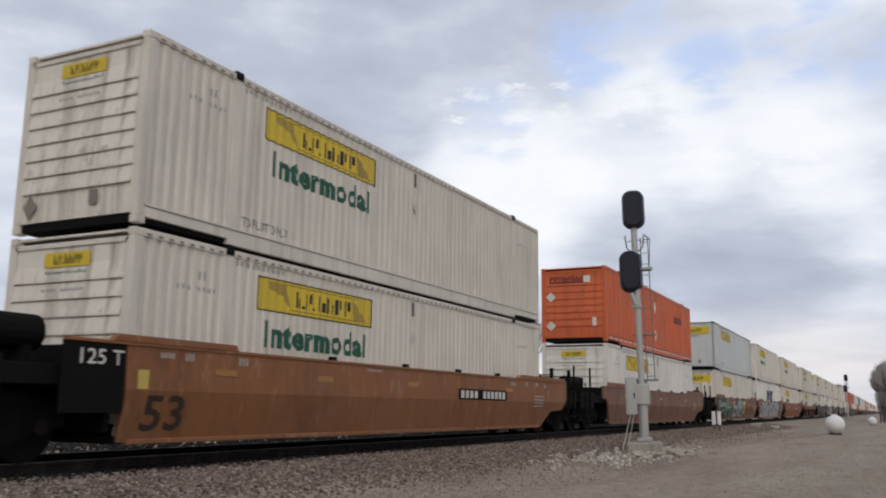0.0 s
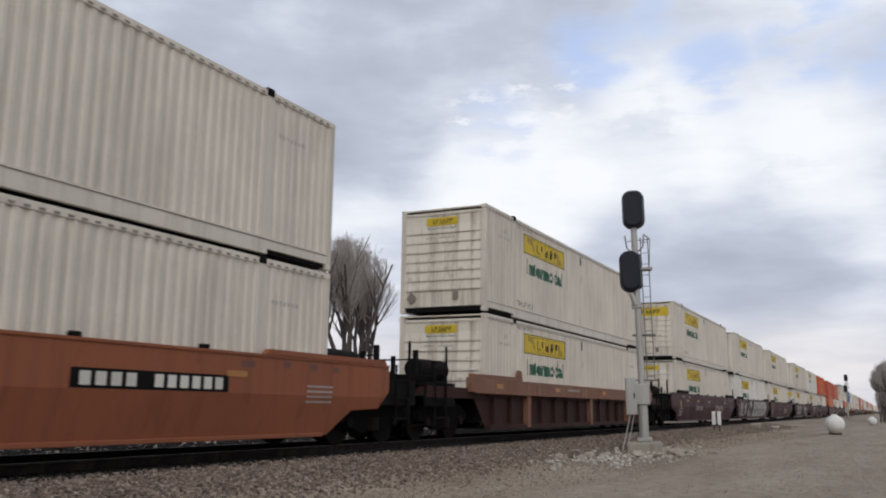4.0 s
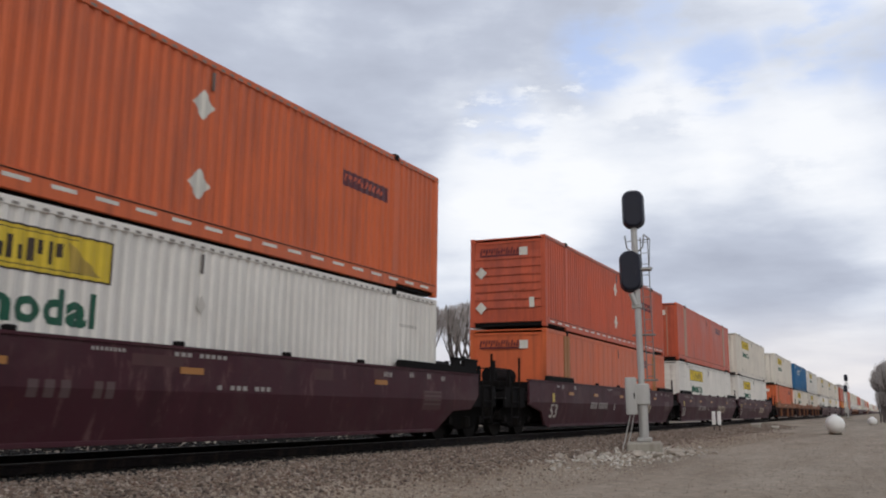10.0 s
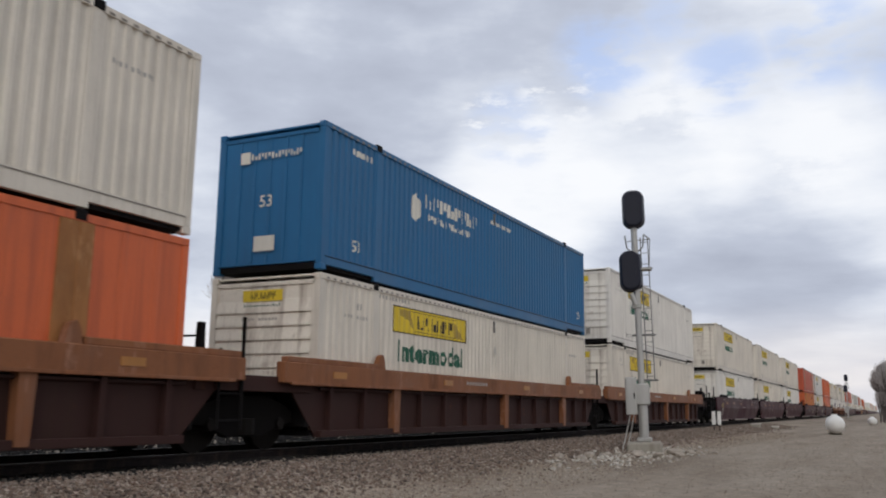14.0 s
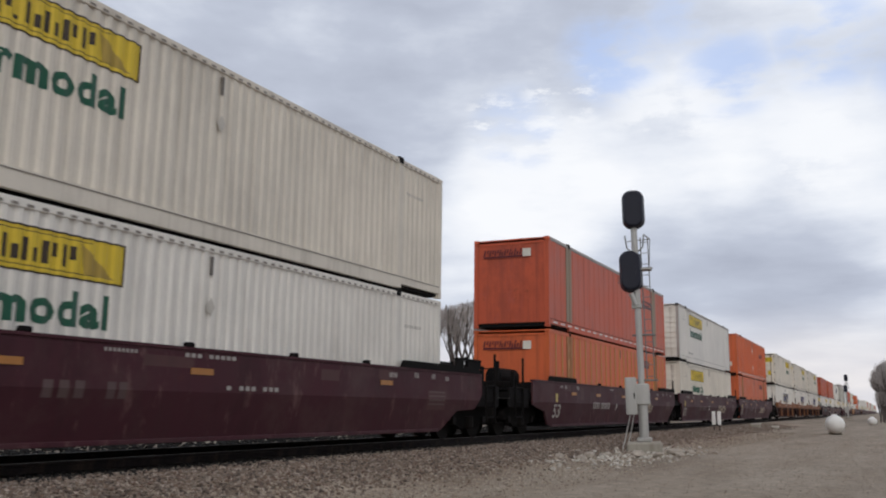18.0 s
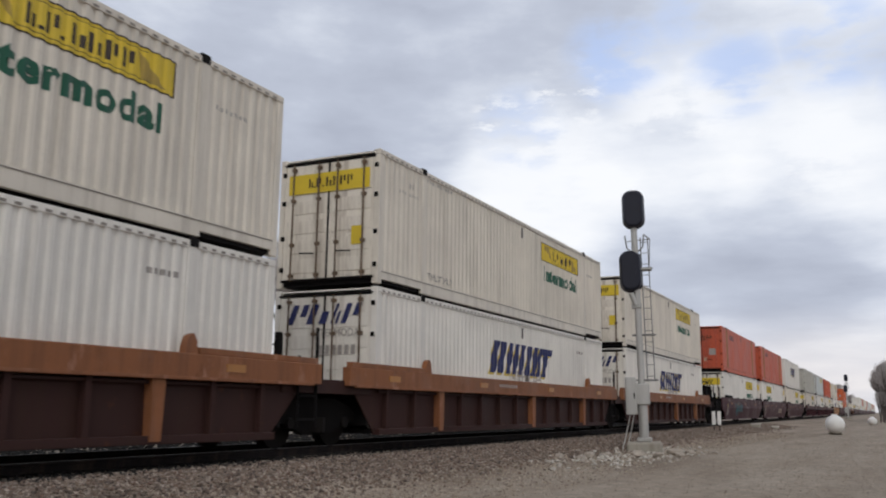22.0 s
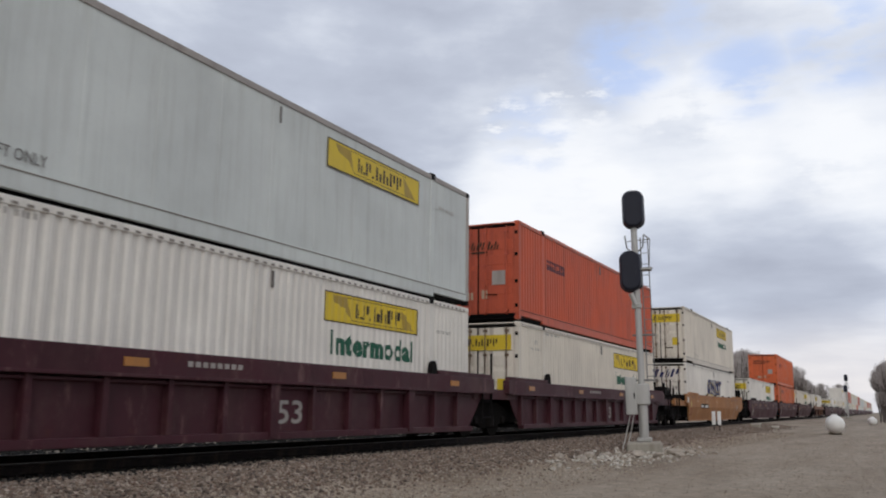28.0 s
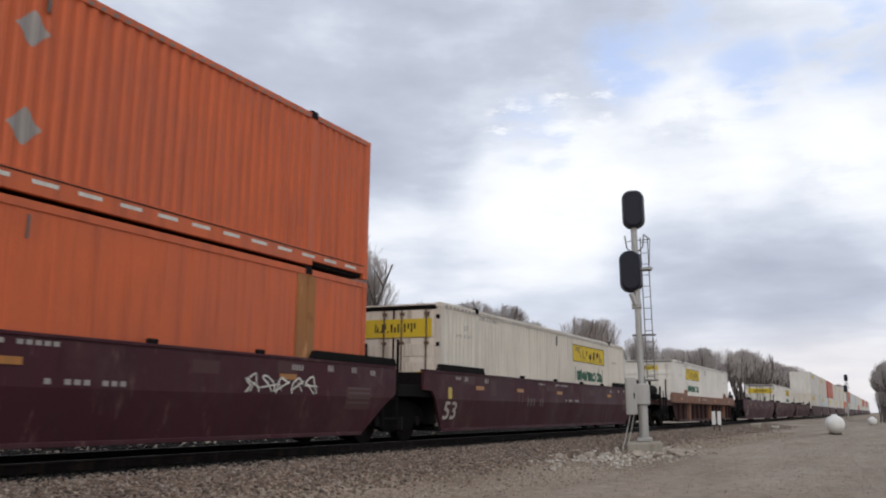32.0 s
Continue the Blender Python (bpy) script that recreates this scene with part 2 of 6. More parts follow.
def sky_material():
    """Broken overcast: a cloud deck seen in perspective, with thin gaps of blue."""
    m = bpy.data.materials.new("cloud_deck")
    m.use_nodes = True
    m.cycles.emission_sampling = "NONE"
    t = m.node_tree
    t.nodes.remove(t.nodes["Principled BSDF"])
    em = t.nodes.new("ShaderNodeEmission")
    t.links.new(em.outputs[0], t.nodes["Material Output"].inputs["Surface"])
    tc = t.nodes.new("ShaderNodeTexCoord").outputs["Object"]
    nm = t.nodes.new("ShaderNodeVectorMath")
    nm.operation = "NORMALIZE"
    t.links.new(tc, nm.inputs[0])
    d = nm.outputs[0]
    sep = t.nodes.new("ShaderNodeSeparateXYZ")
    t.links.new(d, sep.inputs[0])

    def math_node(op, a, b2=None, clamp=False):
        n = t.nodes.new("ShaderNodeMath")
        n.operation, n.use_clamp = op, clamp
        for i, val in enumerate((a, b2)):
            if val is None:
                continue
            if isinstance(val, (int, float)):
                n.inputs[i].default_value = val
            else:
                t.links.new(val, n.inputs[i])
        return n.outputs[0]

    px = math_node("MULTIPLY", math_node("ARCTAN2", sep.outputs["Y"], sep.outputs["X"]), 2.5)
    py = math_node("MULTIPLY", math_node("POWER", math_node("MAXIMUM", sep.outputs["Z"], 0.01), 0.7), 7.0)
    comb = t.nodes.new("ShaderNodeCombineXYZ")
    t.links.new(px, comb.inputs[0])
    t.links.new(py, comb.inputs[1])
    p = comb.outputs[0]
    n1 = noise_tex(t, p, 1.25, 6, 0.5)
    n2 = noise_tex(t, p, 3.3, 7, 0.56)
    n3 = noise_tex(t, p, 0.5, 4, 0.5)

    def spot(az, el, inner, outer):
        a, e = radians(az), radians(el)
        dot = t.nodes.new("ShaderNodeVectorMath")
        dot.operation = "DOT_PRODUCT"
        t.links.new(d, dot.inputs[0])
        dot.inputs[1].default_value = (math.cos(e) * math.cos(a), math.cos(e) * math.sin(a), math.sin(e))
        mr = t.nodes.new("ShaderNodeMapRange")
        mr.interpolation_type = "SMOOTHSTEP"
        mr.inputs[1].default_value, mr.inputs[2].default_value = math.cos(radians(outer)), math.cos(radians(inner))
        t.links.new(dot.outputs["Value"], mr.inputs[0])
        return mr.outputs[0]

    dens = math_node("ADD", math_node("ADD", math_node("MULTIPLY", n1, 0.62), math_node("MULTIPLY", n2, 0.42)), -0.01)
    for az, el, i, o, w in SKY_SPOTS:
        dens = math_node("ADD", dens, math_node("MULTIPLY", spot(az, el, i, o), w))
    dens = math_node("ADD", dens, math_node("MULTIPLY", math_node("SUBTRACT", n3, 0.5), 0.25))
    cloud = ramp(t, dens, [(0.06, (0.32, 0.35, 0.43)), (0.24, (0.385, 0.415, 0.495)), (0.40, (0.46, 0.495, 0.58)), (0.52, (0.58, 0.615, 0.69)), (0.65, (0.725, 0.75, 0.80)), (0.80, (0.83, 0.84, 0.86))])
    gap = None
    for az, el, i, o, w in SKY_GAPS:
        g = math_node("MULTIPLY", spot(az, el, i, o), w)
        gap = g if gap is None else math_node("MAXIMUM", gap, g)
    gn = t.nodes.new("ShaderNodeMapRange")
    gn.interpolation_type = "SMOOTHSTEP"
    gn.inputs[1].default_value, gn.inputs[2].default_value = 0.38, 0.60
    t.links.new(n2, gn.inputs[0])
    gap = math_node("MULTIPLY", gap, gn.outputs[0], True)
    col = mix(t, gap, cloud, (0.40, 0.515, 0.78))
    fl = t.nodes.new("ShaderNodeMapRange")
    fl.interpolation_type = "SMOOTHSTEP"
    fl.inputs[1].default_value, fl.inputs[2].default_value = 0.49, 0.62
    t.links.new(noise_tex(t, p, 6.5, 8, 0.62), fl.inputs[0])
    fleck = math_node("MULTIPLY", math_node("MAXIMUM", spot(19.0, 20.0, 0.5, 3.0), spot(23.6, 18.6, 0.3, 2.2)), fl.outputs[0])
    col = mix(t, math_node("MULTIPLY", fleck, 0.85), col, (0.82, 0.83, 0.85))
    bk = t.nodes.new("ShaderNodeMapRange")
    bk.interpolation_type = "SMOOTHSTEP"
    bk.inputs[1].default_value, bk.inputs[2].default_value = 0.45, 0.57
    t.links.new(noise_tex(t, p, 2.7, 9, 0.6), bk.inputs[0])
    bank = math_node("MULTIPLY", math_node("MAXIMUM", math_node("MAXIMUM", spot(11.7, 17.4, 1.0, 5.0), spot(3.0, 15.6, 0.8, 4.0)), spot(20.5, 15.0, 1.0, 5.5)), bk.outputs[0])
    col = mix(t, math_node("MULTIPLY", bank, 0.8), col, (0.83, 0.84, 0.86))
    low = t.nodes.new("ShaderNodeMapRange")
    low.interpolation_type = "SMOOTHSTEP"
    low.inputs[1].default_value, low.inputs[2].default_value = 0.125, 0.03
    t.links.new(sep.outputs["Z"], low.inputs[0])
    col = mix(t, math_node("MULTIPLY", low.outputs[0], 0.75), col, ramp(t, n1, [(0.35, (0.58, 0.565, 0.60)), (0.62, (0.86, 0.80, 0.755))]))
    t.links.new(col, em.inputs["Color"])
    em.inputs["Strength"].default_value = 1.15
    return m


SKY_SPOTS = [(20.5, 14.2, 1, 7, 0.20), (11.5, 17.0, 1, 7, 0.16), (4, 15.2, 1, 7, 0.14), (-2, 12, 1, 6, 0.12), (15.5, 12.5, 1, 6, 0.08), (52, 17.2, 1, 6, 0.17), (45, 15.8, 1, 6, 0.16), (47, 12.0, 1, 4, -0.14), (50, 24.5, 3, 12, -0.12), (36, 23.0, 3, 10, -0.10), (31, 17.5, 2, 6, -0.13), (35, 15.0, 1, 5, -0.08), (5, 9.0, 0.5, 6.5, -0.20), (14, 8.6, 0.5, 5, -0.13), (33, 11.0, 1, 5, 0.12), (22, 24, 1, 8, -0.08), (3, 25, 1, 8, 0.08), (47, 9.5, 1, 4, 0.10), (24, 10.0, 1, 5, 0.06)]
SKY_GAPS = [(15.5, 22.3, 0.5, 4.0, 0.8), (8.0, 20.8, 0.5, 3.6, 0.75), (2, 22, 0.5, 4.0, 0.75), (-3, 20, 0.5, 3.5, 0.6), (22, 18.0, 0.5, 3.5, 0.45), (11, 24.5, 0.5, 3, 0.5)]
M["sky"] = sky_material()


# ---- mesh helpers ----
def part(name, bm, material, parent, label=""):
    """Links a bmesh as one mesh object under a thing or a part."""
    me = bpy.data.meshes.new(name)
    bm.to_mesh(me)
    bm.free()
    me.materials.append(M[material])
    ob = new(name, me)
    ob.parent = parent
    if name in ("number_mark", "number_bar", "stencil_mark", "name_mark", "scroll_line", "scroll_mark", "rail_slot"):
        ob["kind"] = "stuff"
    return tagged(ob, label)


def share(ob, parent, x=0.0, y=0.0, z=0.0, rz=0.0):
    """Another part on the mesh of ob."""
    o = new(ob.name.split(".")[0], ob.data)
    o.parent = parent
    o.matrix_basis = pose(x, y, z, 0, 0, rz)
    if "label" in ob:
        o["label"] = ob["label"]
    return o


def thing(name, label, category, group="", kind=""):
    return tagged(new(name), label, category, group, kind)


def box(bm, x0, x1, y0, y1, z0, z1, bev=0.0):
    r = bmesh.ops.create_cube(bm, size=1.0, matrix=Matrix.Translation(((x0 + x1) / 2, (y0 + y1) / 2, (z0 + z1) / 2)) @ Matrix.Diagonal((x1 - x0, y1 - y0, z1 - z0, 1)))
    if bev:
        edges = {e for v in r["verts"] for e in v.link_edges}
        bmesh.ops.bevel(bm, geom=list(edges), offset=bev, segments=1, affect="EDGES")
    return bm


def boxes(*rows):
    bm = bmesh.new()
    for r in rows:
        box(bm, *r)
    return bm


def rod(bm, a, b, r, sides=8, r2=None):
    a, b = Vector(a), Vector(b)
    d = b - a
    m = Matrix.Translation((a + b) / 2) @ d.to_track_quat("Z", "Y").to_matrix().to_4x4()
    bmesh.ops.create_cone(bm, cap_ends=True, segments=sides, radius1=r, radius2=r if r2 is None else r2, depth=d.length, matrix=m)
    return bm


def rods(rows, sides=8):
    bm = bmesh.new()
    for a, b, r in rows:
        rod(bm, a, b, r, sides)
    return bm


def prism(pts, y0, y1, bm=None):
    """Extrudes an outline in x, z from y0 to y1."""
    bm = bm or bmesh.new()
    a = [bm.verts.new((x, y0, z)) for x, z in pts]
    b = [bm.verts.new((x, y1, z)) for x, z in pts]
    bm.faces.new(a)
    bm.faces.new(b[::-1])
    n = len(pts)
    for i in range(n):
        bm.faces.new((a[i], b[i], b[(i + 1) % n], a[(i + 1) % n]))
    bmesh.ops.recalc_face_normals(bm, faces=bm.faces[:])
    return bm


def ring(bm, c, axis, r, t, n=20):
    """A thin hoop round an axis ('x' or 'y')."""
    for i in range(n):
        p, q = (2 * math.pi * k / n for k in (i, i + 1))
        if axis == "y":
            f = lambda a: (c[0] + r * math.cos(a), c[1], c[2] + r * math.sin(a))
        else:
            f = lambda a: (c[0], c[1] + r * math.cos(a), c[2] + r * math.sin(a))
        rod(bm, f(p), f(q), t, 5)
    return bm


TEXTS = {}


def word(text, x0, z0, w, h, bold=0.0, shear=0.0):
    """Built-in lettering as flat faces in x, z, fitted to a rectangle."""
    if (text, bold) not in TEXTS:
        c = bpy.data.curves.new("lettering", "FONT")
        c.body, c.offset, c.resolution_u = text, bold, 3
        c.space_character = 1.12 if bold > 0.03 else 1.0
        o = bpy.data.objects.new("lettering", c)
        TEXTS[(text, bold)] = bpy.data.meshes.new_from_object(o)
        bpy.data.objects.remove(o)
    bm = bmesh.new()
    bm.from_mesh(TEXTS[(text, bold)])
    xs, ys = [v.co.x for v in bm.verts], [v.co.y for v in bm.verts]
    ax, ay, bx, by = min(xs), min(ys), max(xs), max(ys)
    for v in bm.verts:
        fz = (v.co.y - ay) / (by - ay)
        v.co = (x0 + w * (v.co.x - ax) / (bx - ax) + shear * fz * h, 0, z0 + h * fz)
    return bm


def ticks(x, z, w, h):
    """Small upright bars in a row, for stencilled words that cannot be read."""
    n = max(2, round(w / 0.075))
    return [rect(x + w * i / n, z, w / n * 0.6, h) for i in range(n)]


def flats(polys):
    """Flat outlines in x, z."""
    bm = bmesh.new()
    for pts in polys:
        bm.faces.new([bm.verts.new((x, 0, z)) for x, z in pts])
    return bm


def rect(x0, z0, w, h, slant=0.0):
    return [(x0, z0), (x0 + w, z0), (x0 + w + slant, z0 + h), (x0 + slant, z0 + h)]


def drape(bm, y, lift, depth=None, breaks=()):
    """Lays flat paintwork on a wall that faces -y, down into its corrugation, with a real thickness."""
    if depth:
        xs = [v.co.x for v in bm.verts]
        lo, hi = min(xs), max(xs)
        for b in breaks:
            if lo < b < hi:
                bmesh.ops.bisect_plane(bm, geom=bm.verts[:] + bm.edges[:] + bm.faces[:], plane_co=(b, 0, 0), plane_no=(1, 0, 0))
    for v in bm.verts:
        v.co.y = y - lift + (depth(v.co.x) if depth else 0)
    for f in bm.faces:
        if f.normal.y > 0:
            f.normal_flip()
    bm.normal_update()
    for f in bm.faces:
        if f.normal.y > 0:
            f.normal_flip()
    return bm


def to_end(bm, x, lift):
    """Turns flat paintwork in x, z onto a wall that faces -x; it reads from +y to -y."""
    for v in bm.verts:
        v.co = (x - lift, -v.co.x, v.co.z)
    bm.normal_update()
    for f in bm.faces:
        if f.normal.x > 0:
            f.normal_flip()
    return bm


# ---- sizes of the train ----
LEN, WID, HIG = 16.154, 2.591, 2.896
HL, HW = LEN / 2, WID / 2
NEAR = 9.293
MID = NEAR + HW
Z_LOW, Z_UP = 0.245, 3.204
POST = 6.05


def flats_thick(polys):
    return drape(flats(polys), -HW, 0.002)


# ---- containers ----
PITCHES, DEEP = 0.221, 0.031


def profile():
    """Breaks of the side's corrugation: x and depth, with flat strips at the lifting posts."""
    out = []
    for a, b in ((-HL + 0.16, -POST - 0.11), (-POST + 0.11, POST - 0.11), (POST + 0.11, HL - 0.16)):
        n = round((b - a) / PITCHES)
        p = (b - a) / n
        for i in range(n):
            x = a + i * p
            out += [(x + 0.19 * p, 0.0), (x + 0.36 * p, DEEP), (x + 0.68 * p, DEEP), (x + 0.85 * p, 0.0)]
    return out


PROFILE = profile()
PX, PD = [p[0] for p in PROFILE], [p[1] for p in PROFILE]


def corrugation(x):
    return float(np.interp(x, PX, PD))


def side_sheet(style):
    """The near side's wall between its rails: one folded sheet with its lining."""
    z0, z1 = 0.28, HIG - 0.11
    if style == "corrugated":
        cols = [(-HL + 0.1, 0.0)] + PROFILE + [(HL - 0.1, 0.0)]
    else:
        n, half, low = (12, 0.035, 0.008) if style == "plate" else (26, 0.05, 0.007)
        cols = [(-HL + 0.1, low)]
        for i in range(1, n):
            x = -HL + i * LEN / n
            if abs(abs(x) - POST) > 0.2:
                cols += [(x - half - 0.012, low), (x - half, 0.0), (x + half, 0.0), (x + half + 0.012, low)]
        cols += [(HL - 0.1, low)]
    bm = bmesh.new()
    rows = [[bm.verts.new((x, y, z)) for x, y in line] for line, z in (([(x, -HW + 0.07) for x, d in cols], z0), ([(x, -HW + 0.012 + d) for x, d in cols], z0), ([(x, -HW + 0.012 + d) for x, d in cols], z1), ([(x, -HW + 0.07) for x, d in cols], z1))]
    for a, b in zip(rows, rows[1:] + rows[:1]):
        for i in range(len(cols) - 1):
            bm.faces.new((a[i], a[i + 1], b[i + 1], b[i]))
    return bm


def mirror_y(bm):
    for v in bm.verts:
        v.co.y = -v.co.y
    bmesh.ops.reverse_faces(bm, faces=bm.faces[:])
    return bm


def mirror_x(bm):
    for v in bm.verts:
        v.co.x = -v.co.x
    bmesh.ops.reverse_faces(bm, faces=bm.faces[:])
    return bm


def block(x, z, w, h, up, lean=0.0):
    """Two plain upright bars, one cut short, in the room of a painted letter."""
    k, t = 0.36 * w, 0.62 * h
    a = rect(x, z, k, h, lean * h)
    z2 = z if up else z + h - t
    return [a, rect(x + w - k + lean * (z2 - z), z2, k, t, lean * t)]


def sign_blocks(x0, z0, w, h, lean=0.0, seed=1):
    """A row of plain blocks that stands in for a firm's name."""
    r = random.Random(seed)
    out, x = [], x0
    while x < x0 + w - 0.07 * w:
        bw = w * r.choice((0.085, 0.10, 0.115))
        out += block(x, z0, bw, h, r.random() < 0.5, lean)
        x += bw + w * 0.028
    return out


def board_blocks(x0, z0, w, h):
    """Plain blocks and dots in a row, for a painted name."""
    out = []
    for f, bw, up in ((0.03, 0.085, 1), (0.19, 0.10, 0), (0.40, 0.12, 1), (0.555, 0.115, 1), (0.705, 0.12, 0), (0.86, 0.11, 0)):
        out += block(x0 + f * w, z0, bw * w, h, up)
    for f in (0.135, 0.315):
        out.append(rect(x0 + f * w, z0, 0.04 * w, h * 0.18))
    return out


def firm_sign(c, x0, top, w, h, lay, mat="yellow", words=True):
    """Yellow board with a dark frame, dark blocks and two dark wedges, and a green word under it."""
    b = part("sign_board", lay(flats([rect(x0, top - h, w, h)]), 0.003), mat, c, "yellow painted name board")
    k = 0.025
    part("sign_border", lay(flats([rect(x0, top - h, w, k), rect(x0, top - k, w, k), rect(x0, top - h + k, k, h - 2 * k), rect(x0 + w - k, top - h + k, k, h - 2 * k)]), 0.006), "ink", b)
    part("name_mark", lay(flats(board_blocks(x0 + w * 0.28, top - h * 0.76, w * 0.51, h * 0.50)), 0.006), "ink", b, "dark plain blocks")
    part("scroll_mark", lay(flats([[(x0 + w * 0.07, top - h * 0.1), (x0 + w * 0.22, top - h * 0.12), (x0 + w * 0.25, top - h * 0.85), (x0 + w * 0.2, top - h * 0.5), (x0 + w * 0.1, top - h * 0.35)],
                                   [(x0 + w * 0.80, top - h * 0.15), (x0 + w * 0.95, top - h * 0.88), (x0 + w * 0.82, top - h * 0.86)]]), 0.006), "scroll", b)
    part("scroll_line", lay(flats([rect(x0 + w * 0.22, top - h * 0.13, w * 0.62, h * 0.018), rect(x0 + w * 0.25, top - h * 0.87, w * 0.62, h * 0.02)]), 0.006), "ink", b)
    if words:
        part("green_lettering", lay(word("Intermodal", x0 + w * 0.065, top - h - 0.62, w * 0.875, 0.47, 0.042), 0.005), "green", c, "dark green word on the side")


def nose_end(c, col, ribs=True, wide=False, brand="yellow", strips=""):
    """The plain forward end, with pressed ribs lying across it."""
    end_col = "stained_" + col if "stained_" + col in M else col
    wall = part("end_wall", boxes((-HL + 0.03, -HL + 0.09, -HW + 0.1, HW - 0.1, 0.16, HIG - 0.12)), end_col, c)
    if ribs:
        zs = [0.62 + 0.262 * i for i in range(6 if wide else 7)]
        for z in zs:
            part("end_rib", prism([(-HL + x, z + dz) for x, dz in ((-0.012, -0.014), (-0.010, 0.03), (0.020, 0.235), (0.034, 0.235), (0.034, 0.03), (0.018, 0.02), (0.008, -0.014))], -HW + 0.17, HW - 0.17), end_col, c)
    elif strips == "faded_post" or "orange" not in col:
        for y in (-0.75, -0.38, 0.0, 0.38, 0.75):
            part("end_post", boxes((-HL + 0.01, -HL + 0.04, y - 0.03, y + 0.03, 0.2, HIG - 0.15, 0.006)), "faded_post" if "orange" in col else col, c)
    part("end_frame", boxes((-HL + 0.004, -HL + 0.05, -HW + 0.12, -HW + 0.17, 0.2, HIG - 0.14), (-HL + 0.004, -HL + 0.05, HW - 0.17, HW - 0.12, 0.2, HIG - 0.14), (-HL + 0.004, -HL + 0.05, -HW + 0.12, HW - 0.12, HIG - 0.2, HIG - 0.14)), col, c)
    if brand == "yellow":
        if wide:
            b = part("end_sign", to_end(flats([rect(-1.02, HIG - 0.74, 2.04, 0.44)]), -HL, 0.012), "yellow", c, "yellow painted name board")
            part("name_mark", to_end(flats(board_blocks(-0.58, HIG - 0.63, 1.2, 0.22)), -HL, 0.016), "ink", b)
        else:
            b = part("end_sign", to_end(flats([rect(-0.5, HIG - 0.50, 0.95, 0.22)]), -HL, 0.0), "yellow", c, "small yellow painted name board")
            part("name_mark", to_end(flats(board_blocks(-0.32, HIG - 0.46, 0.62, 0.14)), -HL, 0.004), "ink", b)
            part("end_lettering", to_end(word("Intermodal", -0.46, HIG - 0.63, 0.85, 0.09, 0.01), -HL, 0.0), "green", c)
        part("number_bar", to_end(flats([rect(-0.5 + 0.08 * i, HIG - 0.90, 0.045, 0.08) for i in range(11) if i != 4]), -HL, 0.0), "dull_mark", c)
        part("warning_plate", to_end(flats([rect(0.32, 0.34, 0.17, 0.22), [(-0.95, 0.2), (-0.77, 0.4), (-0.95, 0.6), (-1.08, 0.4)]]), -HL, 0.012), "slot", c, "dirty warning plates")
    elif brand == "purple":
        b = part("name_mark", to_end(flats([rect(-0.95, HIG - 0.62, 1.6, 0.05)] + sign_blocks(-0.95, HIG - 0.55, 1.5, 0.2, 0.2, 7)), -HL, 0.014), "purple", c, "dark purple name blocks")
        part("warning_plate", to_end(flats([rect(0.42, HIG - 0.62, 0.28, 0.26)]), -HL, 0.018), "mark", c)
        if ribs:
            for x, z in ((-0.9, 1.75), (-0.9, 0.62)):
                part("placard", to_end(flats([[(x, z - 0.2), (x + 0.2, z), (x, z + 0.2), (x - 0.2, z)]]), -HL, 0.016), "mark", c, "white diamond placard")
            part("plate", to_end(flats([rect(0.75, 0.6, 0.17, 0.32)]), -HL, 0.014), "mark", c)
    elif brand == "blue":
        b = part("name_mark", to_end(flats(sign_blocks(-0.45, HIG - 0.62, 1.2, 0.13, 0.0, 5) + [rect(-0.72, HIG - 0.68, 0.24, 0.24)]), -HL, 0.014), "mark", c, "white name blocks")
        part("size_number", to_end(word("53", -0.2, 1.3, 0.3, 0.24, 0.01), -HL, 0.014), "mark", c)
        part("plate", to_end(flats([rect(-0.3, 0.42, 0.5, 0.3)]), -HL, 0.014), "mark", c)
    elif brand == "navy":
        part("name_mark", to_end(flats(sign_blocks(-0.55, HIG - 0.58, 0.95, 0.22, 0.35, 9)), -HL, 0.014), "navy", c, "navy name blocks")
        part("number_bar", to_end(flats([rect(0.86, 0.6 + 0.2 * i, 0.09, 0.14) for i in range(8)]), -HL, 0.014), "dull_mark", c)
    return wall


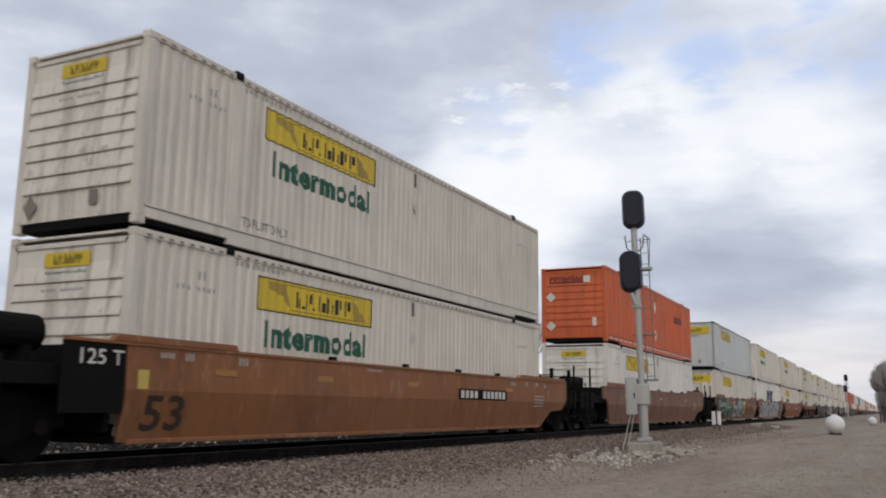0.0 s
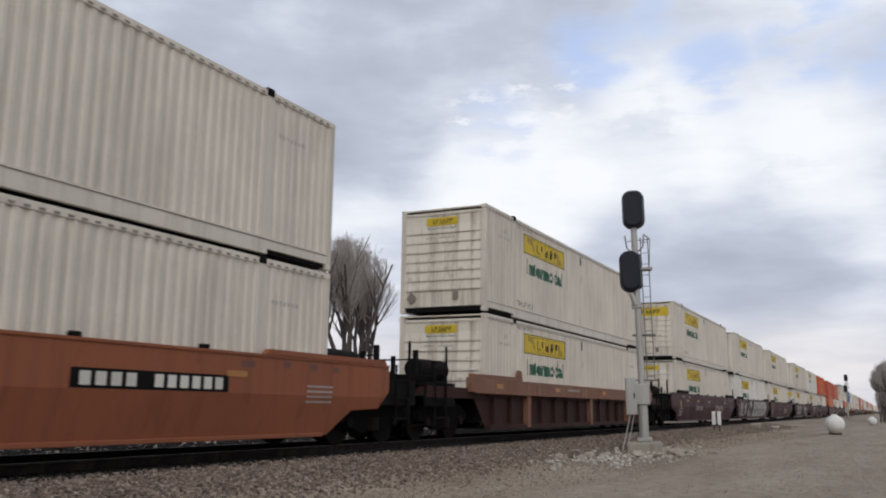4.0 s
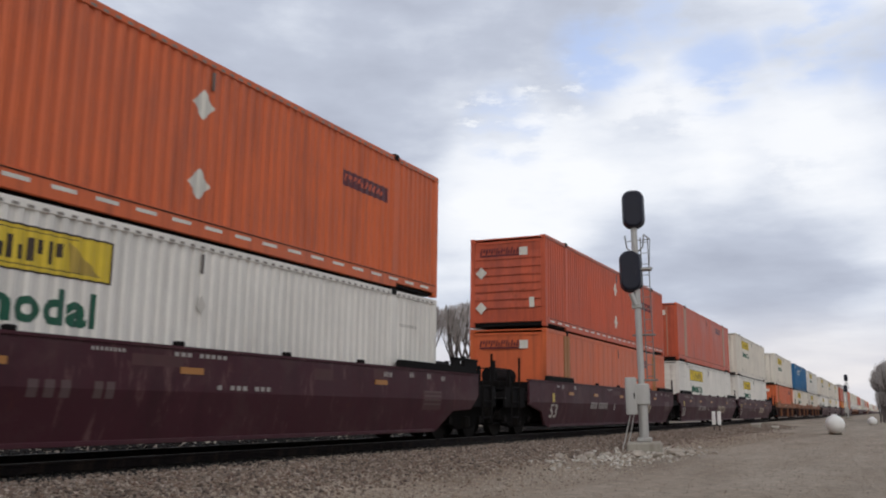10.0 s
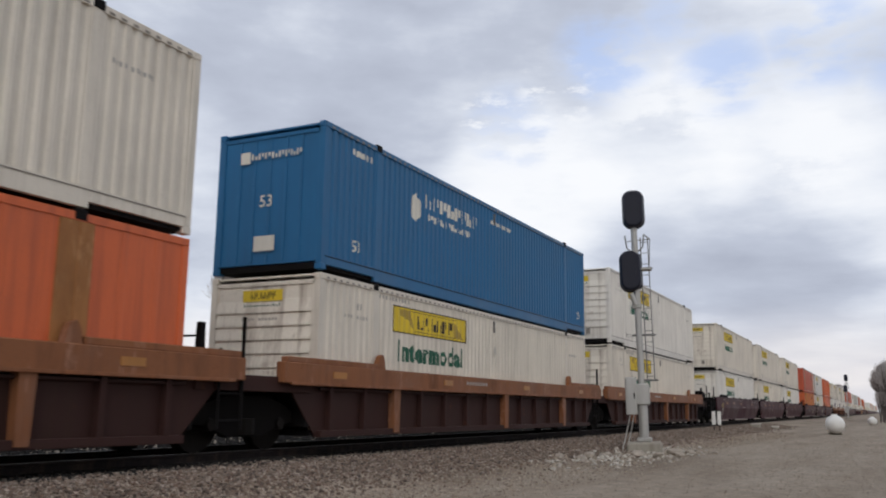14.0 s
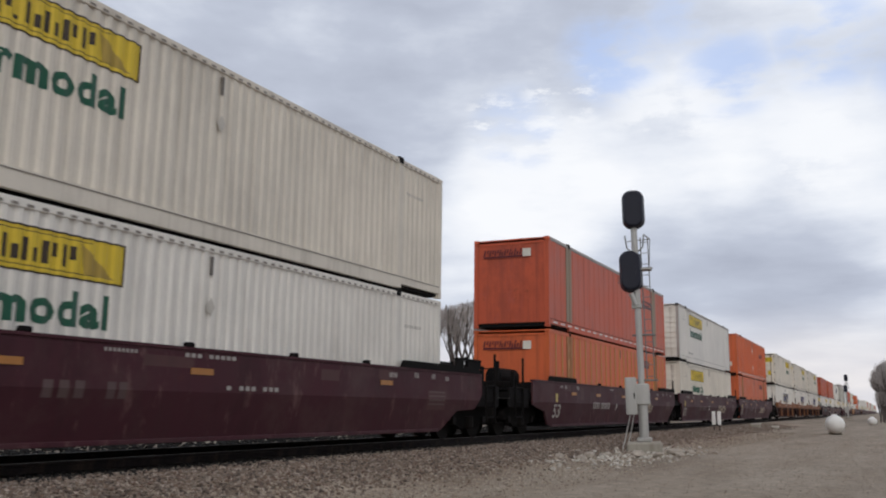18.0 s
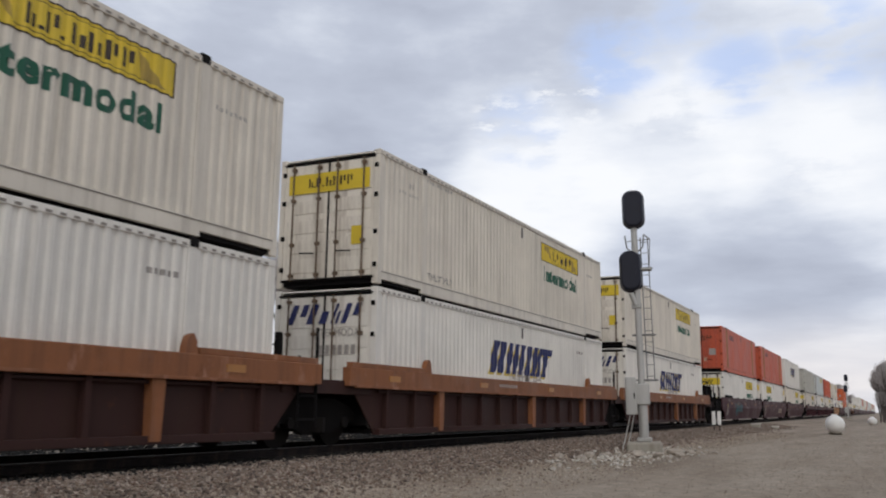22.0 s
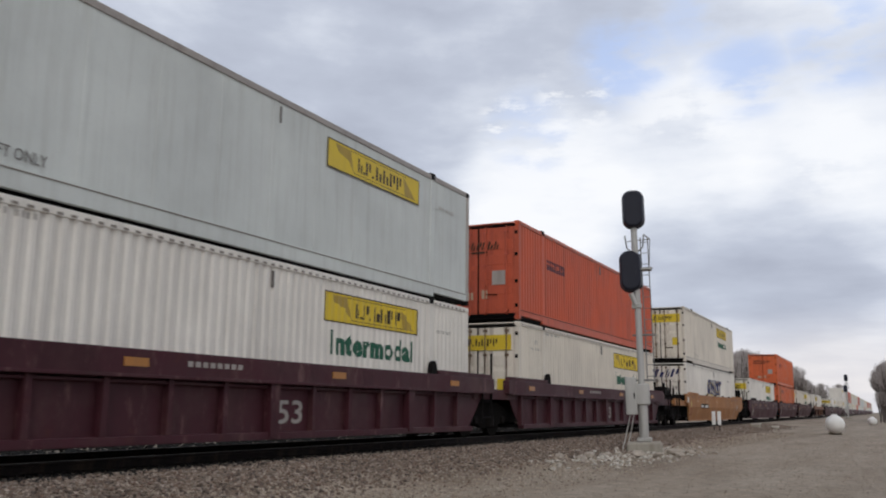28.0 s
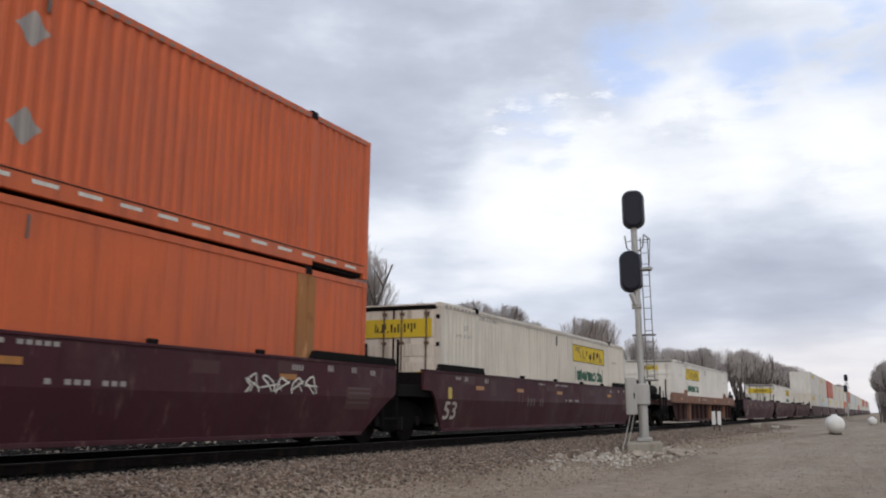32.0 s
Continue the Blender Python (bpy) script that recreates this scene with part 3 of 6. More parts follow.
def door_end(c, col, brand="yellow", dirty=True):
    """Two barn doors with locking rods, hinges and handles."""
    end_col = "stained_" + col if "stained_" + col in M else col
    for s in (1, -1):
        y0, y1 = (0.012, HW - 0.13) if s > 0 else (-HW + 0.13, -0.012)
        d = part("door", boxes((-HL + 0.02, -HL + 0.07, y0, y1, 0.18, HIG - 0.16, 0.006)), end_col, c)
        panel = part("door_panel", boxes((-HL + 0.008, -HL + 0.022, y0 + 0.08, y1 - 0.08, 0.3, 0.6, 0.01)), end_col, d)
        for i in range(1, 5):
            share(panel, d, 0, 0, 0.44 * i)
        for f in (0.2, 0.78):
            y = y0 + (y1 - y0) * (f if s > 0 else 1 - f)
            rodm = rods([((-HL - 0.035, y, 0.14), (-HL - 0.035, y, HIG - 0.14), 0.02)])
            for z in (0.22, 0.9, 1.9, 2.6):
                box(rodm, -HL - 0.05, -HL + 0.02, y - 0.05, y + 0.05, z, z + 0.07)
            part("lock_rod", rodm, end_col if brand == "purple" else ("dull_mark" if brand == "bare" else "rod"), d)
        y = y0 + (y1 - y0) * (0.4 if s > 0 else 0.6)
        part("door_handle", rods([((-HL - 0.05, y - 0.16, 0.72), (-HL - 0.05, y + 0.2, 0.74), 0.016)]), "truck", d)
        yh = HW - 0.1 if s > 0 else -HW + 0.1
        for z in (0.35, 1.05, 1.85, 2.5):
            part("hinge", boxes((-HL - 0.02, -HL + 0.02, yh - 0.06, yh + 0.03, z, z + 0.1, 0.008)), "truck", d)
    part("door_gasket", boxes((-HL + 0.005, -HL + 0.02, -0.02, 0.02, 0.18, HIG - 0.16)), "black", c)
    part("door_header", boxes((-HL, -HL + 0.06, -HW + 0.1, HW - 0.1, HIG - 0.15, HIG - 0.1)), "truck", c)
    part("door_threshold", boxes((-HL, -HL + 0.06, -HW + 0.1, HW - 0.1, 0.12, 0.17)), "truck", c)
    if brand == "yellow":
        b = part("door_sign", to_end(flats([rect(-1.05, HIG - 0.82, 2.1, 0.44)]), -HL, 0.008), "yellow", c, "yellow painted name board")
        part("name_mark", to_end(flats(board_blocks(-0.55, HIG - 0.70, 1.2, 0.21)), -HL, 0.012), "ink", b)
        part("warning_plate", to_end(flats([rect(0.62, 0.86, 0.26, 0.4)]), -HL, 0.012), "yellow", c)
    elif brand == "navy":
        part("name_mark", to_end(flats(block(-0.95, HIG - 0.75, 0.42, 0.42, 0, 0.4) + block(-0.46, HIG - 0.75, 0.5, 0.42, 1, 0.4) + block(0.16, HIG - 0.75, 0.18, 0.42, 1, 0.4) + block(0.42, HIG - 0.75, 0.36, 0.42, 0, 0.4)), -HL, 0.008), "navy", c, "navy name blocks")
        part("door_lettering", to_end(word("INTERMODAL", -0.3, HIG - 1.02, 1.3, 0.16), -HL, 0.008), "dull_mark", c)
        part("number_bar", to_end(flats([rect(-0.1 + 0.16 * i, HIG - 1.4, 0.1, 0.2) for i in range(6)]), -HL, 0.008), "dull_mark", c)
    elif brand == "purple":
        part("name_mark", to_end(flats(sign_blocks(-0.85, HIG - 0.82, 1.6, 0.24, 0.3, 7) + [rect(-0.9, HIG - 0.92, 1.2, 0.05)]), -HL, 0.008), "ink", c, "dark name blocks")
        part("door_plate", to_end(flats([rect(0.45, 1.02, 0.42, 0.42)]), -HL, 0.01), "dull_mark", c)
        part("door_plate", to_end(flats([rect(0.12, 0.62, 0.18, 0.26), rect(-0.5, 0.6, 0.34, 0.22)]), -HL, 0.01), "gold", c)


def container(name, label, category, col, style="corrugated", end="nose", wide=False, brand="yellow", mark_x=2.76, tape=False, words=True, strips="", seams=True, sign_shift=(0.0, 0.0)):
    """One 53-foot box, its middle at the origin, its floor at z = 0; the end that faces -x is the one that comes first."""
    c = thing(name, label, category, "containers on the train")
    part("side_panel", side_sheet(style), col, c)
    part("side_panel", mirror_y(side_sheet(style)), col, c)
    part("roof", boxes((-HL + 0.06, HL - 0.06, -HW + 0.06, HW - 0.06, HIG - 0.05, HIG - 0.012)), col, c)
    part("floor_frame", boxes((-HL + 0.06, HL - 0.06, -HW + 0.06, HW - 0.06, 0.03, 0.15)), "black", c)
    post = part("corner_post", boxes((-HL, -HL + 0.14, -HW, -HW + 0.13, 0.118, HIG - 0.118, 0.008)), "edge" if style == "plate" else col, c)
    for x, y in ((0, WID - 0.13), (LEN - 0.14, 0), (LEN - 0.14, WID - 0.13)):
        share(post, c, x, y)
    cast = part("corner_casting", boxes((-HL - 0.004, -HL + 0.17, -HW - 0.004, -HW + 0.15, 0.0, 0.118, 0.012)), "black" if style == "plate" else col, c)
    for x in (0, LEN - 0.166):
        for y in (0, WID - 0.146):
            for z in (0, HIG - 0.118):
                if x or y or z:
                    share(cast, c, x, y, z)
    rail = part("top_rail", boxes((-HL + 0.17, HL - 0.17, -HW, -HW + 0.08, HIG - 0.115, HIG, 0.006)), "dull_mark" if (style == "plate" and brand == "yellow") or strips == "grey_post" else col, c)
    share(rail, c, 0, WID - 0.08)
    if style == "corrugated":
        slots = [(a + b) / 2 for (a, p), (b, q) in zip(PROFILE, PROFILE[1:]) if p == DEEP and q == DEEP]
        # flat dark rectangles paint the shade of openings; the rail stays uncut
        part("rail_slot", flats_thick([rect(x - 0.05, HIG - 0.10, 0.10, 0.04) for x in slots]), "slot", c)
    sill = part("bottom_rail", boxes((-POST - 0.1, POST + 0.1, -HW, -HW + 0.08, 0.01, 0.29, 0.008), (-HL + 0.14, -POST - 0.1, -HW, -HW + 0.08, 0.10, 0.29, 0.008), (POST + 0.1, HL - 0.14, -HW, -HW + 0.08, 0.10, 0.29, 0.008), (-HL + 0.14, HL - 0.14, -HW - 0.006, -HW + 0.01, 0.27, 0.295)), col, c)
    share(sill, c, 0, WID - 0.08)
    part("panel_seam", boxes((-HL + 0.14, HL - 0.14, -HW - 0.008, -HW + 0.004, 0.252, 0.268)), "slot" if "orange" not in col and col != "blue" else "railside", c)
    lift_col = strips or col
    if strips:
        lp = part("lift_post", boxes((-POST - 0.32, -POST - 0.06, -HW - 0.002, -HW + 0.06, 0.296, HIG - 0.116, 0.006), (-POST - 0.06, -POST + 0.0, -HW + 0.01, -HW + 0.06, 0.296, HIG - 0.116), (-POST + 0.0, -POST + 0.24, -HW - 0.002, -HW + 0.06, 0.296, HIG - 0.116, 0.006)), lift_col, c, "pale tan lifting post")
    else:
        lp = part("lift_post", boxes((-POST - 0.10, -POST + 0.10, -HW - 0.002, -HW + 0.06, 0.296, HIG - 0.116, 0.006)), lift_col, c)
    share(lp, c, 2 * POST)
    part("lift_post", boxes((-POST - 0.10, -POST + 0.10, HW - 0.06, HW + 0.002, 0.296, HIG - 0.116), (POST - 0.10, POST + 0.10, HW - 0.06, HW + 0.002, 0.296, HIG - 0.116)), lift_col, c)
    lug = part("lift_casting", boxes((-POST - 0.1, -POST + 0.1, -HW - 0.012, -HW + 0.1, HIG - 0.1, HIG + 0.045, 0.01)), "black", c, "dark lifting casting")
    share(lug, c, 2 * POST)
    for x in (0.15,):
        part("vent", boxes((x - 0.014, x + 0.014, -HW - 0.004, -HW + 0.07, HIG - 0.48, HIG - 0.18)), "stencil", c)
    if brand == "yellow" and end == "nose" and style == "corrugated":
        part("placard", drape(flats([[(0.15, 1.78), (0.25, 1.92), (0.15, 2.08), (0.05, 1.92)]]), -HW, 0.004), "pale_plate", c, "pale diamond placard holder")
    if strips and seams:
        n = 26
        strip = None
        for i in range(1, n):
            x = -HL + i * LEN / n
            if strip is None:
                strip = part("seam_strip", boxes((-0.03, 0.03, -HW - 0.002, -HW + 0.012, 0.3, HIG - 0.13)), "seam", c, "pale yellow seam")
                strip.matrix_basis = pose(x, 0, 0)
            elif abs(abs(x) - POST) > 0.2:
                share(strip, c, x)
    if style == "corrugated":
        lay = lambda bm, lift: drape(bm, -HW + 0.012, lift, corrugation, PX)
    else:
        lay = lambda bm, lift: drape(bm, -HW, lift)
    if end == "nose":
        nose_end(c, col, (style == "corrugated" or (style == "plate" and not wide)) and brand != "navy" and brand != "blue", wide, brand, strips)
    else:
        door_end(c, col, brand)
    # the end that trails
    part("rear_wall", boxes((HL - 0.09, HL - 0.03, -HW + 0.1, HW - 0.1, 0.16, HIG - 0.12)), col, c)
    x0 = mark_x - HL
    if brand == "yellow":
        firm_sign(c, x0, HIG - 0.31, 3.72, 0.58, lay, "yellow", words)
        part("lift_lettering", lay(word("TOP LIFT ONLY", -POST + 0.25, 0.38, 1.25, 0.155, 0.006), 0.004), "stencil", c)
        part("number_bar", lay(flats([rect(-POST - 1.1 + 0.075 * i, HIG - 0.76, 0.042, 0.075) for i in range(11) if i != 4] + [rect(-POST - 0.66, HIG - 0.58, 0.05, 0.13), rect(-POST - 0.58, HIG - 0.58, 0.05, 0.13)] + [rect(POST + 0.3 + 0.075 * i, HIG - 0.76, 0.042, 0.075) for i in range(11) if i != 4] + [rect(-POST + 0.2 + 0.085 * i, HIG - 0.235, 0.05, 0.085) for i in range(15) if i % 6 != 4]), 0.004), "light_stencil", c)
    elif brand == "purple":
        flat_side = style != "corrugated"
        px, pz = ((11.1 if flat_side else 12.03) if end == "nose" else (2.98 if flat_side else 2.36)) - HL, HIG - (0.70 if flat_side else 1.12)
        px, pz = px + sign_shift[0], pz + sign_shift[1]
        b = part("name_plate", lay(flats([rect(px, pz, 1.75, 0.32)]), 0.004), "purple", c, "dark purple name plate")
        part("name_mark", lay(flats(sign_blocks(px + 0.08, pz + 0.1, 1.55, 0.15, 0.3, 7)), 0.008), "red_orange", b)
        if style == "corrugated" and tape:
            for z in (HIG - 0.78, HIG - 2.06):
                part("placard", lay(flats([[(-0.04, z - 0.25), (0.21, z), (-0.04, z + 0.25), (-0.29, z)]]), 0.006), "mark" if end == "nose" else "dull_mark", c, "pale diamond placard")
    elif brand == "navy":
        pieces = []
        for x, w in ((0.0, 0.40), (0.50, 0.40), (1.08, 0.34), (1.54, 0.34), (2.0, 0.34), (2.52, 0.36), (3.02, 0.40), (3.46, 0.26)):
            pieces.append(rect(5.85 - HL + x, HIG - 1.53, w, 0.86, 0.31))
        pieces += [rect(9.75 - HL, HIG - 1.53, 0.36, 0.66, 0.24), rect(9.62 - HL, HIG - 0.87, 1.05, 0.2, 0.08)]
        part("name_shadow", lay(flats([[(a - 0.06, b2 - 0.06) for a, b2 in q] for q in pieces]), 0.003), "dim_yellow", c)
        part("name_figure", lay(flats(pieces), 0.006), "navy", c, "slanting navy shapes with yellow edge")
        part("side_lettering", lay(word("INTERMODAL", 7.3 - HL, HIG - 1.74, 2.6, 0.32, 0.008), 0.005), "dull_mark", c)
        part("number_bar", lay(flats([rect(POST - 0.9 + 0.13 * i, HIG - 0.62, 0.09, 0.09) for i in range(5)]), 0.004), "dull_mark", c)
    elif brand == "blue":
        part("name_mark", lay(flats(sign_blocks(4.15 - HL, HIG - 0.85, 2.9, 0.32, 0.0, 5) + sign_blocks(4.3 - HL, HIG - 1.14, 2.4, 0.15, 0.0, 6)), 0.005), "mark", c, "white name blocks")
        part("name_badge", lay(flats([[(3.7 - HL + 0.26 * math.cos(a), HIG - 0.95 + 0.34 * math.sin(a)) for a in (0.5, 1.57, 2.6, 3.7, 4.71, 5.8)]]), 0.005), "mark", c)
        part("size_number", lay(word("53", 1.1 - HL, 0.5, 0.3, 0.24, 0.01), 0.005), "mark", c)
        part("size_number", lay(word("53", 15.3 - HL, 0.5, 0.3, 0.24, 0.01), 0.005), "mark", c)
        part("number_bar", lay(flats([rect(1.0 - HL + 0.17 * i, HIG - 0.42, 0.12, 0.12) for i in range(5)] + [rect(8.0 - HL + 0.14 * i, HIG - 0.5, 0.1, 0.1) for i in range(10)]), 0.005), "mark", c)
    elif brand == "bare":
        part("size_number", lay(word("53", 14.9 - HL, 0.75, 0.34, 0.3, 0.01), 0.005), "dull_mark", c)
    if tape:
        tp = part("reflective_tape", drape(flats([rect(-0.2, 0.15, 0.4, 0.055)]), -HW, 0.004), "mark", c, "white reflective strip")
        tp.matrix_basis = pose(-HL + 0.6, 0, 0)
        for i in range(1, 22):
            share(tp, c, -HL + 0.6 + i * 0.71)
    return c


# ---- well cars ----
SIDE = -1.45


def truck(c, x):
    """A two-axle truck under the deck."""
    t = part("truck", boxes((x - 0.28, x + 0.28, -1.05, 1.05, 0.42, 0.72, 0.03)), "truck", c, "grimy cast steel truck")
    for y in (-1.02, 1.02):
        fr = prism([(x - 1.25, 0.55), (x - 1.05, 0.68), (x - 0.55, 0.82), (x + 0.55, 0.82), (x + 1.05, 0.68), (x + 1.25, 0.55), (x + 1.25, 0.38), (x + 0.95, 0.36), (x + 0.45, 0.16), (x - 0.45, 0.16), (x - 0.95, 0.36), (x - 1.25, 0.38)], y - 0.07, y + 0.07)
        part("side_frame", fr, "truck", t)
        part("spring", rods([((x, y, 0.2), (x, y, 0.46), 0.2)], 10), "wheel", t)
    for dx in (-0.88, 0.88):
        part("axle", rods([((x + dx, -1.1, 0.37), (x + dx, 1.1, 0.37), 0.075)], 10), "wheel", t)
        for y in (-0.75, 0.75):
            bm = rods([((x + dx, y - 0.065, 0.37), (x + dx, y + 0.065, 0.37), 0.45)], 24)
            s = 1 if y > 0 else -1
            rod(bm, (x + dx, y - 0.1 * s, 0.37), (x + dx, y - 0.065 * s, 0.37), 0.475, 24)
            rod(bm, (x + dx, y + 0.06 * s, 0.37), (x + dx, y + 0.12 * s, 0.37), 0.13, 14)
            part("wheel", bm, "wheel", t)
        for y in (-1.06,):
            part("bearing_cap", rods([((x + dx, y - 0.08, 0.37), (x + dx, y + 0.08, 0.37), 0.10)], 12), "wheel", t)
    return t


def end_gear(c, s, coupled, col, wall_top=1.12):
    """Deck, posts, ladder and drawgear of one end; s = -1 is the end that comes first."""
    e = HL + 0.25
    far = HL + (3.35 if coupled else (2.75 if s < 0 else 0.5))
    lo, hi = sorted((s * e, s * far))
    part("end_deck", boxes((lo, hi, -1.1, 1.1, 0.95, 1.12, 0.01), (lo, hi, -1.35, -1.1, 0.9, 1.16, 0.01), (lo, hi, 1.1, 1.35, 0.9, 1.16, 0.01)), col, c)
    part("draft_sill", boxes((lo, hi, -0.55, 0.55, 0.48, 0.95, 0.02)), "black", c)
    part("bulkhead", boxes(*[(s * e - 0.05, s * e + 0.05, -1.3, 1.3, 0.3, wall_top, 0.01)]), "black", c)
    if coupled:
        xa, xb = sorted((s * (HL + 1.9), s * (HL + 3.4)))
        part("deck_fascia", boxes((xa, xb, -1.34, -1.28, 0.70 if col != "golden" else 0.95, 1.24, 0.01)), col if col == "golden" else "black", c)
        part("deck_fascia", boxes((xa, xb, 1.28, 1.34, 0.70, 1.24, 0.01)), "black", c)
        part("platform", boxes((xa, xb, -1.28, 1.28, 1.18, 1.24)), "black", c)
        part("end_post", prism([(s * (HL + 2.7) - 0.05, 1.24), (s * (HL + 2.7) + 0.05, 1.24), (s * (HL + 2.7) + 0.04, 1.75), (s * (HL + 2.7) - 0.03, 1.75)], -1.2, -1.12), "black", c)
        part("slack_box", boxes((xa + 0.15, xb - 0.5, -1.1, -0.3, 1.24, 1.42, 0.03)), "truck", c)
        part("side_step", boxes((s * (HL + 3.25) - 0.2, s * (HL + 3.25) + 0.2, -1.42, -1.2, 0.26, 0.30, 0.006)), "truck", c)
    if not coupled and s > 0:
        part("articulation", boxes((far, far + 0.4, -0.25, 0.25, 0.7, 0.95, 0.05)), "truck", c)
        return
    lx = s * (HL + (2.75 if coupled else 2.46))
    part("ladder", rods([((lx - 0.27, -1.38, 0.3), (lx - 0.27, -1.38, 1.55), 0.024), ((lx + 0.27, -1.38, 0.3), (lx + 0.27, -1.38, 2.08), 0.034)] + [((lx - 0.27, -1.38, z), (lx + 0.27, -1.38, z), 0.018) for z in (0.44, 0.85, 1.24)], 6), "black", c, "black end ladder")
    for y in (-0.7, 0.75):
        part("guide_post", prism([(lx - 0.07, 1.1), (lx + 0.1, 1.1), (lx + 0.06, 2.0), (lx - 0.04, 2.0)], y - 0.05, y + 0.05), "black", c)
    part("handrail", rods([((lx, -0.7, 1.78), (lx, 0.75, 1.78), 0.018)], 6), "black", c)
    if coupled:
        part("coupler", boxes((min(s * far, s * (far + 0.4)), max(s * far, s * (far + 0.4)), -0.14, 0.14, 0.72, 0.98, 0.04)), "truck", c)
        part("air_hose", rods([((s * far, -0.35, 0.75), (s * (far + 0.18), -0.37, 0.45), 0.025), ((s * (far + 0.18), -0.37, 0.45), (s * (far + 0.36), -0.3, 0.42), 0.025)], 6), "black", c)
        part("uncoupling_lever", rods([((s * (far + 0.02), -1.35, 0.95), (s * (far + 0.02), -0.2, 0.9), 0.016)], 6), "bright", c)
    else:
        part("articulation", boxes((min(s * far, s * (far + 0.45)), max(s * far, s * (far + 0.45)), -0.25, 0.25, 0.7, 0.95, 0.05)), "truck", c)


def hand_brake(c, x, s):
    part("brake_stand", boxes((x - 0.2, x + 0.24, -1.0, -0.4, 0.9, 1.95, 0.03), (x - 0.1, x + 0.12, -1.0, -0.72, 1.95, 2.12, 0.02)), "black", c)
    bm = ring(bmesh.new(), (x - 0.16, -0.9, 2.08), "x", 0.28, 0.02)
    rod(bm, (x - 0.17, -0.9, 2.08), (x - 0.1, -0.9, 2.08), 0.05, 8)
    for i in range(6):
        a = i * math.pi / 3
        rod(bm, (x - 0.16, -0.9, 2.08), (x - 0.16, -0.9 + 0.28 * math.cos(a), 2.08 + 0.28 * math.sin(a)), 0.012, 5)
    part("brake_wheel", bm, "black", c, "spoked black hand brake wheel")
    part("brake_cylinder", rods([((x - s * 0.5, -0.75, 1.36), (x - s * 1.0, -0.75, 1.36), 0.17)], 14), "black", c)


def brake_gear(c, s, wheel):
    """Air gear over a coupled end, and its hand brake."""
    x = s * (HL + 3.05)
    if wheel:
        hand_brake(c, x, s)
    xa, xb = sorted((s * (HL + 0.75), s * (HL + 2.2)))
    part("air_tank", rods([((xa, -0.35, 1.60), (xb, -0.35, 1.60), 0.25)], 16), "black", c)
    part("tank_cradle", boxes((xa + 0.2, xa + 0.3, -0.6, -0.1, 1.1, 1.42), (xb - 0.3, xb - 0.2, -0.6, -0.1, 1.1, 1.42)), "black", c)


def stroke(pts, w):
    """A flat ribbon along a line in x, z."""
    out = []
    for (x0, z0), (x1, z1) in zip(pts, pts[1:]):
        d = math.hypot(x1 - x0, z1 - z0) or 1
        nx, nz = -(z1 - z0) / d * w / 2, (x1 - x0) / d * w / 2
        ex, ez = (x1 - x0) / d * w * 0.3, (z1 - z0) / d * w * 0.3
        out.append([(x0 - nx - ex, z0 - nz - ez), (x1 - nx + ex, z1 - nz + ez), (x1 + nx + ex, z1 + nz + ez), (x0 + nx - ex, z0 + nz - ez)])
    return out


def bend_line(pts, n=4):
    """A smooth line through a few points."""
    out = []
    ext = [pts[0]] + pts + [pts[-1]]
    for p0, p1, p2, p3 in zip(ext, ext[1:], ext[2:], ext[3:]):
        for i in range(n):
            k = i / n
            out.append(tuple(0.5 * (2 * b + (c - a) * k + (2 * a - 5 * b + 4 * c - d) * k * k + (3 * b - a - 3 * c + d) * k ** 3) for a, b, c, d in zip(p0, p1, p2, p3)))
    return out + [pts[-1]]


def graffiti(c, seed, x0, x1, z0, z1, fill, line, wall, n=6, w=0.2):
    """Sprayed shapes of no meaning: fat bent strokes with a dark edge."""
    r = random.Random(seed)
    fat, thin, shade = [], [], []
    step = (x1 - x0) / n
    for i in range(n):
        cx = x0 + step * (i + 0.5)
        at = lambda fx, fz: (cx + fx * step, min(1.42 - w * 0.65, max(0.22 + w * 0.65, z0 + (z1 - z0) * fz)))
        side = r.choice((-1, 1))
        k = [at(-0.36 * side + r.uniform(-0.1, 0.1), r.uniform(0.02, 0.2)), at(-0.3 * side + r.uniform(-0.15, 0.15), r.uniform(0.4, 0.6)), at(r.uniform(-0.2, 0.2), r.uniform(0.8, 0.98)), at(0.38 * side, r.uniform(0.55, 0.9)), at(r.uniform(-0.1, 0.3) * side, r.uniform(0.3, 0.5)), at(0.42 * side, r.uniform(0.02, 0.2))][:r.choice((4, 5, 6))]
        k = bend_line(k, 3)
        bar = [at(-0.45 * side + r.uniform(-0.1, 0.1), r.uniform(0.15, 0.5)), at(0.45 * side, r.uniform(0.3, 0.75))]
        tick = [at(r.uniform(-0.3, 0.3), r.uniform(0.5, 0.7)), at(r.uniform(-0.45, 0.45), r.uniform(0.02, 0.25))]
        for rib, f in ((k, 1.0), (bar, 0.8), (tick, 0.7)):
            shade += stroke(rib, w * f + w * 0.28)
            fat += stroke(rib, w * f)
        thin += stroke([(a + w * 0.18, b + w * 0.1) for a, b in k[: len(k) // 2]], w * 0.12)
    g = part("graffiti", car_paint(flats(shade), 0.015), line, c, "sprayed graffiti")
    f = part("graffiti_fill", car_paint(flats(fat), 0.018), fill, g)
    k = part("graffiti_line", car_paint(flats(thin), 0.021), line, g)
    for o in (g, f, k):
        o["kind"] = "stuff"


